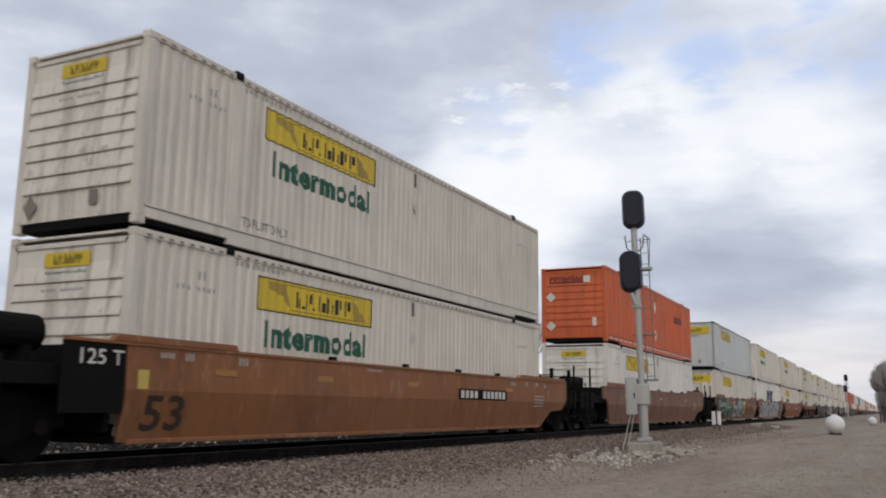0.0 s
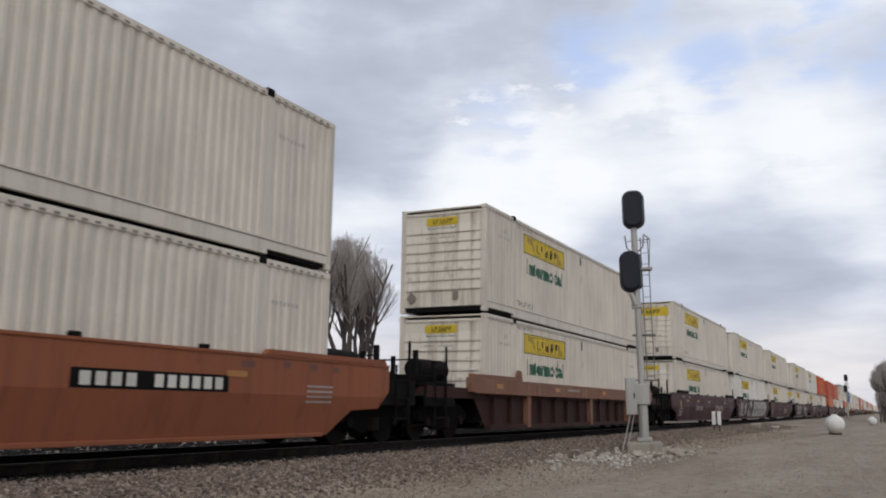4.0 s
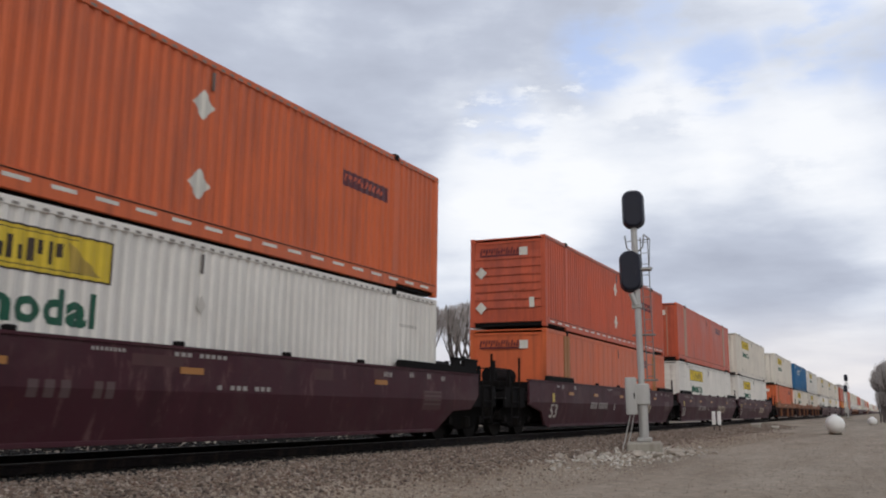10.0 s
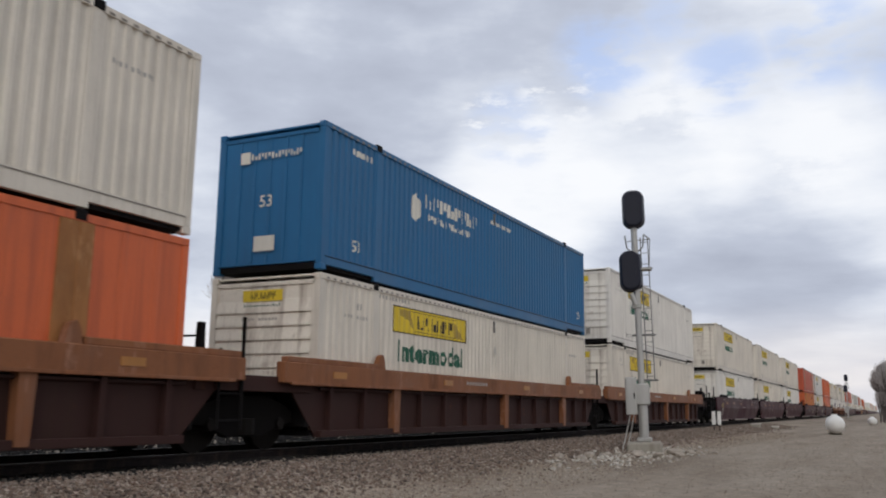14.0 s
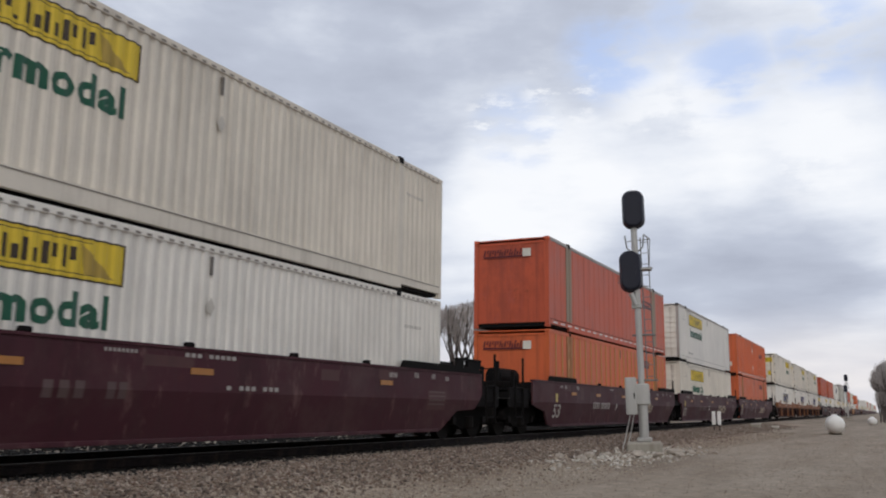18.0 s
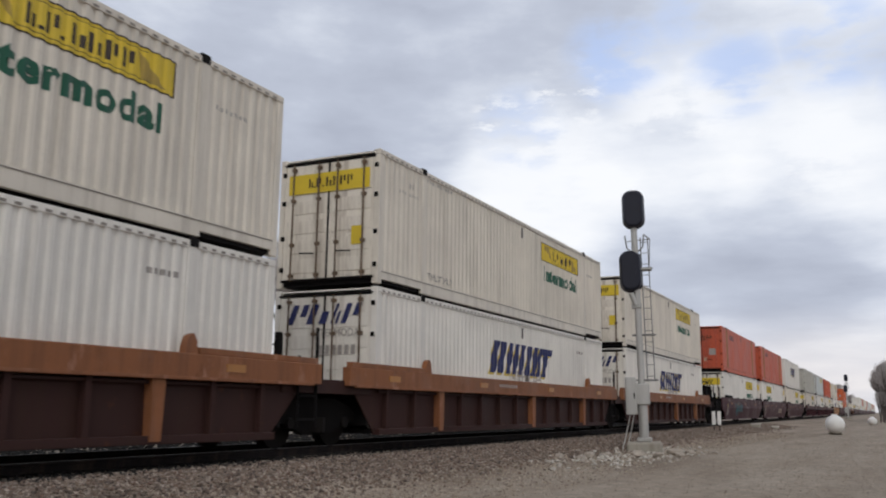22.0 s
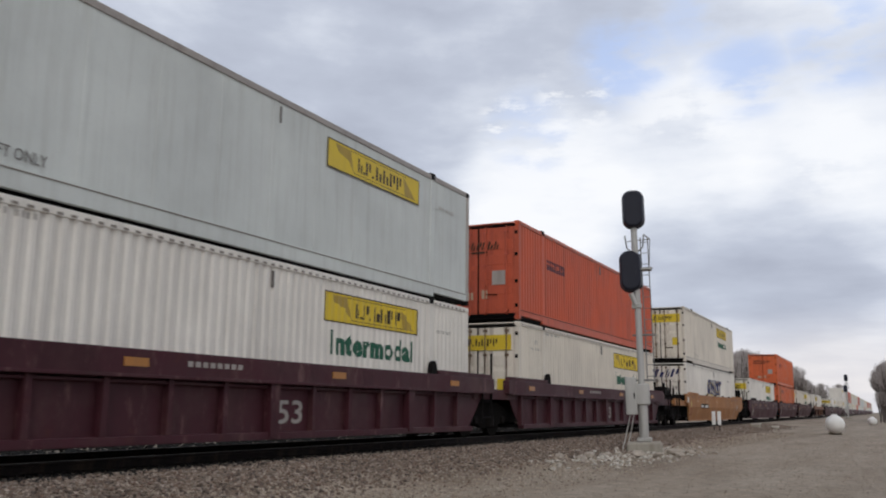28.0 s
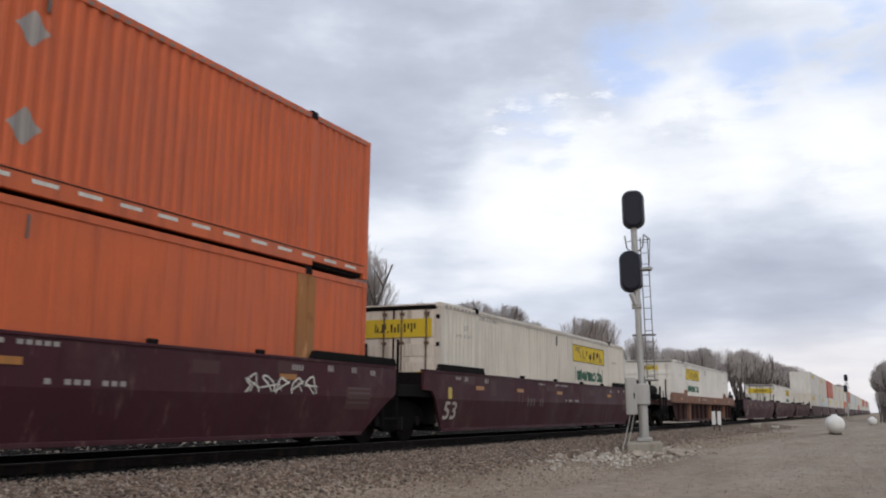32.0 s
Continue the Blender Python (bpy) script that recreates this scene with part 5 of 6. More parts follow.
def signal(label, twin=False):
    c = thing("railway_signal", label, "railway signal", "signals")
    g = 0.0
    part("footing", boxes((-0.42, 0.45, -0.46, 0.46, g - 0.1, g + 0.30, 0.05)), "concrete", c, "square concrete footing")
    part("base_casting", boxes((-0.2, 0.2, -0.2, 0.2, g + 0.30, g + 0.42, 0.03)), "alu", c)
    part("lower_mast", rods([((0, 0, g + 0.42), (0, 0, g + 1.4), 0.125)], 18), "alu", c)
    part("mast", rods([((0, 0, g + 1.4), (0, 0, g + 6.5), 0.088)], 16), "alu", c)
    part("junction_box", boxes((-0.18, 0.16, -0.2, 0.2, g + 1.28, g + 1.85, 0.03)), "alu", c, "grey junction box")
    cab = part("relay_cabinet", boxes((-0.2, 0.14, 0.14, 0.44, g + 1.02, g + 2.02, 0.02)), "alu", c, "narrow grey relay cabinet")
    part("cabinet_door", boxes((-0.215, -0.2, 0.17, 0.41, g + 1.07, g + 1.97, 0.005)), "alu", cab)
    part("cabinet_hasp", boxes((-0.24, -0.215, 0.19, 0.22, g + 1.45, g + 1.6)), "truck", cab)
    for y0, y1 in ((0.24, 0.5), (0.34, 0.62)):
        part("cable", rods([((-0.1, y0, g + 1.02), (-0.08, (y0 + y1) / 2, g + 0.45), 0.018), ((-0.08, (y0 + y1) / 2, g + 0.45), (-0.1, y1, g + 0.0), 0.018)], 6), "alu", c)
    signal_head(c, -0.01, g + 6.71, 1.12)
    signal_head(c, 0.14, g + 4.95, 1.18)
    if twin:
        signal_head(c, 0.30, g + 6.75, 1.12)
        signal_head(c, 0.42, g + 4.99, 1.18)
        for z in (g + 6.06, g + 4.3):
            part("cross_bracket", boxes((0.05, 0.15, 0.0, 0.55, z, z + 0.08, 0.01)), "alu", c)
    part("mast_clamp", boxes((-0.11, 0.11, -0.11, 0.16, g + 3.9, g + 4.05, 0.02)), "alu", c)
    part("pipe_elbow", rods([((-0.1, 0.05, g + 4.0), (-0.14, 0.16, g + 4.32), 0.07)], 10), "alu", c)
    lad = part("ladder", rods([((0.05, -0.16, g + 1.9), (0.05, -0.16, g + 5.9), 0.016), ((0.05, -0.36, g + 1.9), (0.05, -0.36, g + 5.9), 0.014)], 6), "steel", c, "thin steel ladder")
    for i in range(13):
        part("rung", rods([((0.05, -0.16, g + 2.05 + 0.31 * i), (0.05, -0.36, g + 2.05 + 0.31 * i), 0.010)], 6), "steel", lad)
    for z in (g + 3.15, g + 1.92, g + 5.0):
        part("ladder_bracket", boxes((-0.05, 0.14, -0.45, 0.18, z, z + 0.045, 0.01)), "steel", c)
    hoop = []
    for s in (1, -1):
        hoop += [((0, 0.08 * s, g + 5.5), (0, 0.22 * s, g + 5.62), 0.02), ((0, 0.22 * s, g + 5.62), (0, 0.26 * s, g + 5.98), 0.02)]
    hoop += [((0, -0.26, g + 5.98), (0, -0.42, g + 5.84), 0.018), ((0, -0.42, g + 5.84), (0, 0.2, g + 5.8), 0.012), ((0, -0.42, g + 5.84), (0.02, -0.36, g + 4.98), 0.012)]
    part("platform_rail", rods(hoop, 7), "steel", c)
    part("platform", boxes((-0.1, 0.3, -0.42, -0.08, g + 4.98, g + 5.02, 0.005)), "alu", c)
    return c


SIG = signal("two-headed railway signal on a grey aluminium mast with ladder")
SIG.matrix_world = pose(24.0, 5.92, -0.47, -1.35, 0, 12)
far_sig = copy_thing(SIG, pose(160.0, 5.95, -0.47, 0, 0, 5))
other = signal("signal with paired black heads beyond the tracks", True)
other.matrix_world = pose(22.9, 18.6, -0.75, 0, 0, 24)


def propane_tank(x, y, z, length, r):
    c = thing("propane_tank", "white horizontal propane tank on concrete saddles", "tank", "white tanks")
    bm = bmesh.new()
    bmesh.ops.create_uvsphere(bm, u_segments=28, v_segments=18, radius=r)
    for v in bm.verts:
        if v.co.x > 0:
            v.co.x += length
        v.co.z += r + 0.14
    part("shell", bm, "tank", c)
    part("dome_cover", rods([((length / 2, 0, 2 * r + 0.1), (length / 2, 0, 2 * r + 0.2), 0.16)], 16), "tank", c)
    for k in (0.2, 0.8):
        part("saddle", boxes((length * k - 0.12, length * k + 0.12, -r * 0.75, r * 0.75, -0.02, r * 0.36, 0.02)), "concrete", c)
    c.matrix_world = pose(x, y, z, 0, 0, 4)


propane_tank(50.6, 2.52, -0.56, 2.6, 0.47)
propane_tank(92.0, 1.35, -0.62, 2.0, 0.36)


def marker(x, y):
    c = thing("marker_post", "pair of white marker boards on short posts", "marker post")
    for dy in (-0.13, 0.13):
        b = part("board", boxes((-0.02, 0.02, dy - 0.085, dy + 0.085, 0.28, 0.92, 0.01)), "tank", c)
        part("stake", rods([((0.04, dy, -0.1), (0.04, dy, 0.8), 0.022)], 6), "truck", b)
    c.matrix_world = pose(x, y, ground_z(x, y))


marker(44.4, 7.45)


def equipment_box(x, y, w, h):
    c = thing("equipment_box", "low grey equipment box with pale lid beside the track", "equipment box", "line-side boxes")
    part("body", boxes((-0.3, 0.3, -w / 2, w / 2, 0, h, 0.03)), "concrete", c)
    part("lid", boxes((-0.33, 0.33, -w / 2 - 0.03, w / 2 + 0.03, h, h + 0.05, 0.01)), "mark", c)
    c.matrix_world = pose(x, y, ground_z(x, y) - 0.01)


equipment_box(57.0, 7.25, 0.5, 0.2)
equipment_box(59.4, 6.4, 0.35, 0.14)


# ---- trees ----
def bare_tree(seed, height, wide, depth, label, twig="twig", fine_r=0.011, stems=3):
    """A leafless tree: a short trunk, a few leaders, and limbs that reach out to a rounded crown."""
    r = random.Random(seed)
    wood, fine = [], []
    mid, up = Vector((0, 0, height * 0.60)), height * 0.42

    def room(p, d):
        """How far a limb can go before it leaves the crown."""
        o, v = p - mid, Vector(d)
        o, v = Vector((o.x / wide, o.y / wide, o.z / up)), Vector((v.x / wide, v.y / wide, v.z / up))
        a, b, c0 = v.dot(v), 2 * o.dot(v), o.dot(o) - 1
        q = b * b - 4 * a * c0
        return max(0.0, (-b + math.sqrt(q)) / (2 * a)) if q > 0 else 0.0

    def grow(p, d, length, rad, level):
        n = 5 if level == 1 else 4 if level == 2 else 3
        for i in range(n):
            d = (d + Vector((r.gauss(0, 0.12), r.gauss(0, 0.12), r.gauss(0.07, 0.07)))).normalized()
            q = p + d * (length / n)
            (wood if level < 3 else fine).append((p, q, rad * (1 - 0.7 * i / n), rad * (1 - 0.7 * (i + 1) / n)))
            p = q
            if level < depth and (i > 0 or level > 1):
                for _ in range(2 if level < 4 else 1 + (r.random() < 0.5)):
                    side = Vector((r.gauss(0, 1), r.gauss(0, 1), r.gauss(0.25, 0.4))).normalized()
                    way = (d * 0.8 + side * 0.7 + Vector((0, 0, 0.35))).normalized()
                    reach = min(room(p, way) * r.uniform(0.6, 1.15), length * r.uniform(0.35, 0.7))
                    if reach > 0.03 * height:
                        grow(p, way, reach, max(rad * (1 - 0.7 * i / n) * 0.55, 0.006), level + 1)

    base = Vector((0, 0, -0.2))
    fork = Vector((r.gauss(0, 0.15), r.gauss(0, 0.15), height * r.uniform(0.16, 0.24)))
    wood.append((base, fork, height * 0.026, height * 0.021))
    for k in range(stems):
        a = 2 * math.pi * (k + r.uniform(-0.2, 0.2)) / stems
        way = Vector((math.cos(a) * 0.27, math.sin(a) * 0.27, 1)).normalized()
        grow(fork, way, height * r.uniform(0.62, 0.80), height * 0.015, 1)

    def mesh(rows, sides, name, mat, least):
        v, f = [], []
        for a, b, ra, rb in rows:
            d = (b - a).normalized()
            s = d.orthogonal().normalized()
            w = d.cross(s)
            k = len(v)
            for p, rr in ((a, max(ra, least)), (b, max(rb, least * 0.8))):
                for i in range(sides):
                    an = 2 * math.pi * i / sides
                    v.append(p + (s * math.cos(an) + w * math.sin(an)) * rr)
            f += [(k + i, k + (i + 1) % sides, k + sides + (i + 1) % sides, k + sides + i) for i in range(sides)]
        me = bpy.data.meshes.new(name)
        me.from_pydata(v, [], f)
        me.materials.append(M[mat])
        o = new(name, me)
        o.parent = c
        return o

    c = thing("tree", label, "tree", "bare trees beyond the track")
    mesh(wood, 6, "trunk", "bark", 0.012)
    mesh(fine, 3, "crown", twig, fine_r)
    top = max(b.z for _, b, _, _ in fine)
    return c, top


TREES = [bare_tree(11 + i, 10.0, w, dp, "leafless grey-brown deciduous tree", tw, fr, st) for i, (w, dp, tw, fr, st) in enumerate(((3.1, 5, "twig", 0.0085, 4), (3.3, 5, "twig", 0.0085, 4), (3.3, 4, "twig", 0.012, 4), (3.8, 4, "brush", 0.0135, 5)))]


def plant(k, x, y, h, turn):
    t, top = TREES[k]
    s = h / top
    o = copy_thing(t, pose(x, y, ground_z(x, y), 0, 0, turn))
    o.scale = (s, s, s)
    return o


rt = random.Random(5)
for x, y, h in [(34.6, 35.0, 9.2), (42.5, 35, 8.8), (46.0, 34, 9.6), (49.5, 36, 11.8), (53.0, 34, 11.8), (57.0, 36, 11.6), (60.5, 37, 10.4), (68.0, 36, 9.0), (73.0, 35, 9.4), (78.5, 36, 10.2), (84.5, 35, 10.4), (89.0, 37, 9.8), (100, 38, 10.2), (112, 36, 11.6), (119, 35, 12.0), (126, 37, 11.2)]:
    plant(rt.randrange(2), x, y, h * 1.14, rt.uniform(0, 360))
for i in range(44):
    x = 128 + i * 7.9 + rt.uniform(-3.5, 3.5)
    tall = float(np.interp(x, (128, 160, 205, 300, 380, 480), (12.0, 13.8, 16.4, 20.0, 20.5, 18.5)))
    plant(rt.choice((2, 3, 3)), x, rt.uniform(33, 41), tall * rt.uniform(0.84, 1.04), rt.uniform(0, 360))
for x, y, h in [(118, 0.1, 7.2), (124, -1.5, 8.4), (131, -6.0, 9.0), (140, -2.0, 8.0), (150, -5.0, 9.2), (165, -3.0, 8.6), (185, -4.0, 9.0), (210, -3.5, 9.5), (240, -4, 10)]:
    plant(3, x, y, h, rt.uniform(0, 360))
for x, y, h, k in [(112, -0.6, 6.8, 3), (119, -0.8, 7.6, 2), (127, -0.9, 8.2, 3), (136, -0.6, 8.2, 3), (122, 0.2, 6.6, 3), (131, 0.1, 7.4, 2), (143, 0.1, 7.6, 3), (155, 0.4, 7.8, 3), (172, 0.6, 8.0, 2), (113, 0.5, 3.6, 3), (117, 0.9, 3.2, 3), (125, 0.6, 3.9, 3), (138, 1.0, 4.2, 3)]:
    plant(k, x, y, h, rt.uniform(0, 360))
for i in range(10):
    x = 500 + 50 * i + rt.uniform(-10, 10)
    plant(3, x, rt.uniform(26, 38), rt.uniform(13, 19), rt.uniform(0, 360))
for k, (t, top) in enumerate(TREES):
    t.matrix_world = pose(560 + 40 * k, 40, -0.6, 0, 0, 30 * k)
    t.scale = (1.6, 1.6, 1.6)


# ---- the train ----
BOXES = {
    "jbn": lambda: container("cargo_container", "cream white corrugated container with yellow board and green lettering", "container", "cream"),
    "jbm": lambda: container("cargo_container", "bright white corrugated container with yellow board and green lettering", "container", "white"),
    "jbw": lambda: container("cargo_container", "cream corrugated container with wide yellow board on its ribbed end", "container", "cream", wide=True),
    "jbx": lambda: container("cargo_container", "white corrugated container with wide yellow board on its ribbed end", "container", "white", wide=True),
    "jbo": lambda: container("cargo_container", "cream corrugated container with yellow boards and no lettering", "container", "cream", wide=True, words=False),
    "jbs": lambda: container("cargo_container", "pale grey smooth-sided container with yellow boards", "container", "cool", style="plate", wide=True, words=False),
    "jbq": lambda: container("cargo_container", "smooth-sided white container with yellow board and green lettering", "container", "white", style="plate"),
    "jbd": lambda: container("cargo_container", "cream corrugated container, doors first, with yellow boards", "container", "cream", end="door", mark_x=9.8),
    "jbe": lambda: container("cargo_container", "white corrugated container, doors first, with yellow boards", "container", "white", end="door", mark_x=9.8),
    "jbp": lambda: container("cargo_container", "pale grey smooth-sided container, doors first, with yellow boards", "container", "cool", style="plate", end="door", mark_x=9.7, words=False),
    "orn": lambda: container("cargo_container", "orange corrugated container with white diamond placards", "container", "orange", brand="purple", tape=True),
    "orr": lambda: container("cargo_container", "red-orange corrugated container with white diamond placards", "container", "red_orange", brand="purple", tape=True),
    "ors": lambda: container("cargo_container", "orange smooth-sided container with pale yellow seams", "container", "orange", style="pressed", brand="purple", strips="golden"),
    "orq": lambda: container("cargo_container", "bright orange container with pressed sides and tan posts", "container", "orange", style="pressed", brand="purple", strips="golden", seams=False),
    "org": lambda: container("cargo_container", "bright orange container, doors first, with pressed sides", "container", "orange", style="pressed", end="door", brand="purple", strips="golden", seams=False),
    "orp": lambda: container("cargo_container", "faded red-orange container with broad pressed side panels", "container", "red_orange", style="pressed", brand="purple", strips="faded_post", seams=False),
    "orv": lambda: container("cargo_container", "faded orange pressed-side container with grey posts and white strips", "container", "red_orange", style="pressed", brand="purple", strips="grey_post", seams=False, tape=True, sign_shift=(0.85, -0.32)),
    "ord": lambda: container("cargo_container", "red-orange container, doors first, with pressed side panels", "container", "red_orange", style="pressed", end="door", brand="purple", strips="golden", seams=False),
    "ore": lambda: container("cargo_container", "orange corrugated container, doors first, with worn doors", "container", "orange", end="door", brand="purple", tape=True),
    "orc": lambda: container("cargo_container", "faded red-orange corrugated container, doors first", "container", "red_orange", end="door", brand="purple"),
    "swn": lambda: container("cargo_container", "white corrugated container with slanting navy shapes", "container", "white", end="nose", brand="navy"),
    "swd": lambda: container("cargo_container", "white corrugated container, doors first, with slanting navy shapes", "container", "white", end="door", brand="navy"),
    "grd": lambda: container("cargo_container", "dull grey corrugated container, doors first", "container", "grey", end="door", brand="bare", tape=True),
    "blu": lambda: container("cargo_container", "blue corrugated container with white blocks of lettering", "container", "blue", brand="blue"),
}
CARS = {
    "t": lambda cp: smooth_car("well_car", "tan-orange well car with smooth sides and a large dark 53", "tan", "ink", coupled=cp, cap=True),
    "b": lambda cp: smooth_car("well_car", "brown well car with smooth rust-stained sides", "brown", "ink", coupled=cp, number=False),
    "r": lambda cp: smooth_car("well_car", "red-brown well car with smooth sides and a large dark 53", "redbrown", "ink", coupled=cp, cap=True),
    "g": lambda cp: smooth_car("well_car", "golden tan well car with smooth rusty sides", "golden", "redbrown", coupled=cp),
    "m": lambda cp: smooth_car("well_car", "maroon well car with smooth sides and white stencils", "maroon", "mark", coupled=cp),
    "ma": lambda cp: smooth_car("well_car", "maroon well car with gold shapes and white letter A", "maroon", "mark", "A", True, cp),
    "mb": lambda cp: smooth_car("well_car", "maroon well car with gold shapes and white letter B", "maroon", "mark", "B", True, cp),
    "mc": lambda cp: smooth_car("well_car", "maroon well car with white letter C", "maroon", "mark", "C", False, cp, number=False),
    "md": lambda cp: smooth_car("well_car", "maroon well car with gold shapes and white letter C", "maroon", "mark", "C", True, cp),
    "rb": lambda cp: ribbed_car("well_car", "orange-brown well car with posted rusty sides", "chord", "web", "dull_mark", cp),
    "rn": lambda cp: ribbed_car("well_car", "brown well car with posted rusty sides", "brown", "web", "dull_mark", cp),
    "rm": lambda cp: ribbed_car("well_car", "maroon well car with posted sides", "maroon", "maroon", "dull_mark", cp, True),
}
built = {}


def get(key, make):
    """The first of a kind, or a copy of it."""
    if key not in built:
        built[key] = make()
        return built[key]
    return copy_thing(built[key], Matrix.Identity(4))


MOVING = []
# front end's x at 0 s, upper box, lower box, car, coupled at the front and at the rear
TRAIN = [
    (8.84, "jbn", "jbn", "t", 1, 1), (32.27, "orn", "jbm", "b", 1, 1),
    (55.63, "jbs", "jbo", "b", 1, 0), (74.95, "jbn", "swn", "b", 0, 0), (94.37, "jbn", "jbn", "r", 0, 1),
    (117.82, "jbn", "jbn", "rn", 1, 1),
    (141.13, "jbw", "jbn", "ma", 1, 0), (160.49, "jbn", "jbm", "m", 0, 0), (179.93, "jbn", "jbn", "mb", 0, 1),
    (203.43, "jbn", "jbo", "m", 1, 0), (223.0, "jbm", "jbn", "mc", 0, 0), (242.4, "orn", "jbm", "m", 0, 1),
    (266.0, "orr", "orq", "ma", 1, 0), (285.47, "orp", "jbm", "ma", 0, 0), (304.98, "jbn", "jbm", "mb", 0, 1),
    (328.73, "jbn", "orq", "rb", 1, 0), (348.35, "blu", "jbn", "rb", 0, 0), (367.77, "jbm", "jbn", "rb", 0, 1),
    (391.7, "jbn", "jbm", "m", 1, 0), (411.15, "jbn", "jbn", "mc", 0, 0), (430.84, "jbn", "jbm", "m", 0, 1),
    (454.51, "orv", "ors", "ma", 1, 0), (473.93, "jbq", "jbn", "mb", 0, 0), (493.55, "orn", "orq", "md", 0, 1),
    (517.25, "jbd", "swn", "rb", 1, 0), (536.8, "jbd", "swd", "rb", 0, 0), (556.35, "jbd", "swd", "rb", 0, 1),
    (580.05, "ord", "jbe", "m", 1, 0), (599.57, "ord", "jbx", "md", 0, 0), (619.0, "swn", "jbd", "m", 0, 1),
    (643.1, "grd", "jbd", "rm", 1, 0), (662.8, "jbp", "jbe", "rm", 0, 0), (682.4, "orc", "jbd", "rm", 0, 1),
    (705.95, "jbd", "swd", "g", 1, 1),
    (729.5, "", "jbe", "m", 1, 0), (749.08, "ore", "org", "m", 0, 0), (768.6, "", "jbd", "m", 0, 1),
    (794.2, "", "jbm", "rn", 1, 1),
    (817.8, "", "", "m", 1, 0), (837.3, "", "jbe", "m", 0, 0), (856.9, "", "", "m", 0, 1),
]
MOVE = lambda polys, dx: [[(x + dx, z) for x, z in p] for p in polys]
WEDGES = [[(-2.05, 1.44), (-1.6, 1.42), (-1.55, 1.05), (-1.0, 1.0), (-1.1, 0.8), (-1.45, 0.62), (-1.75, 0.95)],
          [(-0.4, 1.44), (0.3, 1.42), (0.1, 1.3), (0.0, 1.0), (-0.15, 0.72), (-0.55, 0.66), (-0.5, 0.9), (-0.2, 1.05), (-0.15, 1.28)]]
WEDGE_CORES = [[(-1.7, 1.3), (-1.66, 1.0), (-1.08, 0.95), (-1.15, 0.82), (-1.45, 0.72), (-1.68, 0.98)],
               [(-0.45, 0.9), (-0.15, 1.03), (-0.02, 1.3), (-0.08, 0.95), (-0.22, 0.78), (-0.48, 0.74)], [(0.55, 1.25), (1.05, 1.32), (1.1, 1.0), (0.45, 0.75)]]
SLITS = [[(-2.95, 1.44), (-2.5, 1.44), (-2.6, 1.0), (-2.75, 0.92), (-2.82, 1.1)], [(-2.8, 0.72), (-2.2, 0.7), (-2.05, 0.3), (-2.3, 0.24), (-2.35, 0.5), (-2.78, 0.55)],
         [(0.4, 0.74), (0.55, 1.28), (0.62, 1.28), (0.5, 0.8), (1.15, 1.02), (1.12, 0.96)], [(1.35, 1.44), (1.48, 1.44), (1.6, 1.2), (2.1, 1.2), (1.75, 1.08), (1.55, 1.0)],
         [(1.8, 0.8), (2.5, 0.83), (2.58, 1.42), (2.45, 1.42), (2.35, 0.95), (1.8, 0.9)], [(2.7, 0.87), (3.2, 0.84), (3.6, 1.4), (3.75, 1.42), (3.3, 0.74), (2.75, 0.74)],
         [(3.72, 0.3), (3.82, 0.3), (3.95, 0.7), (4.3, 0.72), (4.4, 1.0), (4.5, 0.95), (4.42, 0.6), (3.9, 0.58)]]
HOOKS = [[(-7.35, 1.1), (-6.8, 1.2), (-6.75, 0.95), (-7.05, 0.98), (-7.3, 0.95)], [(-7.2, 0.5), (-7.15, 0.72), (-6.7, 0.75), (-6.5, 0.9), (-6.25, 0.72), (-6.7, 0.62)],
         [(-6.6, 1.2), (-6.4, 1.24), (-6.45, 0.95), (-6.6, 0.95)], [(-6.2, 1.1), (-6.2, 1.0), (-5.85, 0.9), (-5.95, 0.45), (-5.75, 0.45), (-5.6, 0.95), (-5.3, 1.1), (-5.6, 1.12)],
         [(-5.1, 1.38), (-4.6, 1.38), (-4.55, 1.1), (-4.75, 1.05), (-4.7, 1.3), (-5.0, 1.3), (-5.1, 1.0), (-5.25, 1.0)],
         [(-5.5, 0.3), (-5.3, 0.3), (-5.25, 0.7), (-4.9, 0.8), (-4.6, 0.75), (-4.35, 0.8), (-4.1, 0.95), (-4.7, 0.98), (-5.3, 0.9)], [(-8.2, 1.25), (-7.85, 1.33), (-7.72, 0.75), (-8.15, 0.55)]]
ARROWS = [[(2.35, 1.1), (2.8, 1.4), (3.1, 1.42), (2.7, 1.1), (2.4, 0.9)], [(2.4, 0.7), (2.75, 0.8), (2.8, 0.7), (2.4, 0.3), (2.2, 0.3)], [(3.0, 1.1), (3.45, 1.15), (3.4, 0.5), (3.15, 0.35), (2.95, 0.7)],
          [(3.75, 1.3), (3.95, 1.2), (3.7, 0.5), (3.5, 0.5)], [(3.9, 1.1), (4.3, 1.2), (4.75, 1.42), (4.4, 1.0), (3.95, 0.95)], [(3.8, 0.85), (4.7, 0.95), (4.75, 0.8), (3.95, 0.7)], [(3.75, 0.35), (4.4, 0.5), (5.2, 0.9), (5.25, 0.6), (4.9, 0.35), (3.9, 0.22)]]
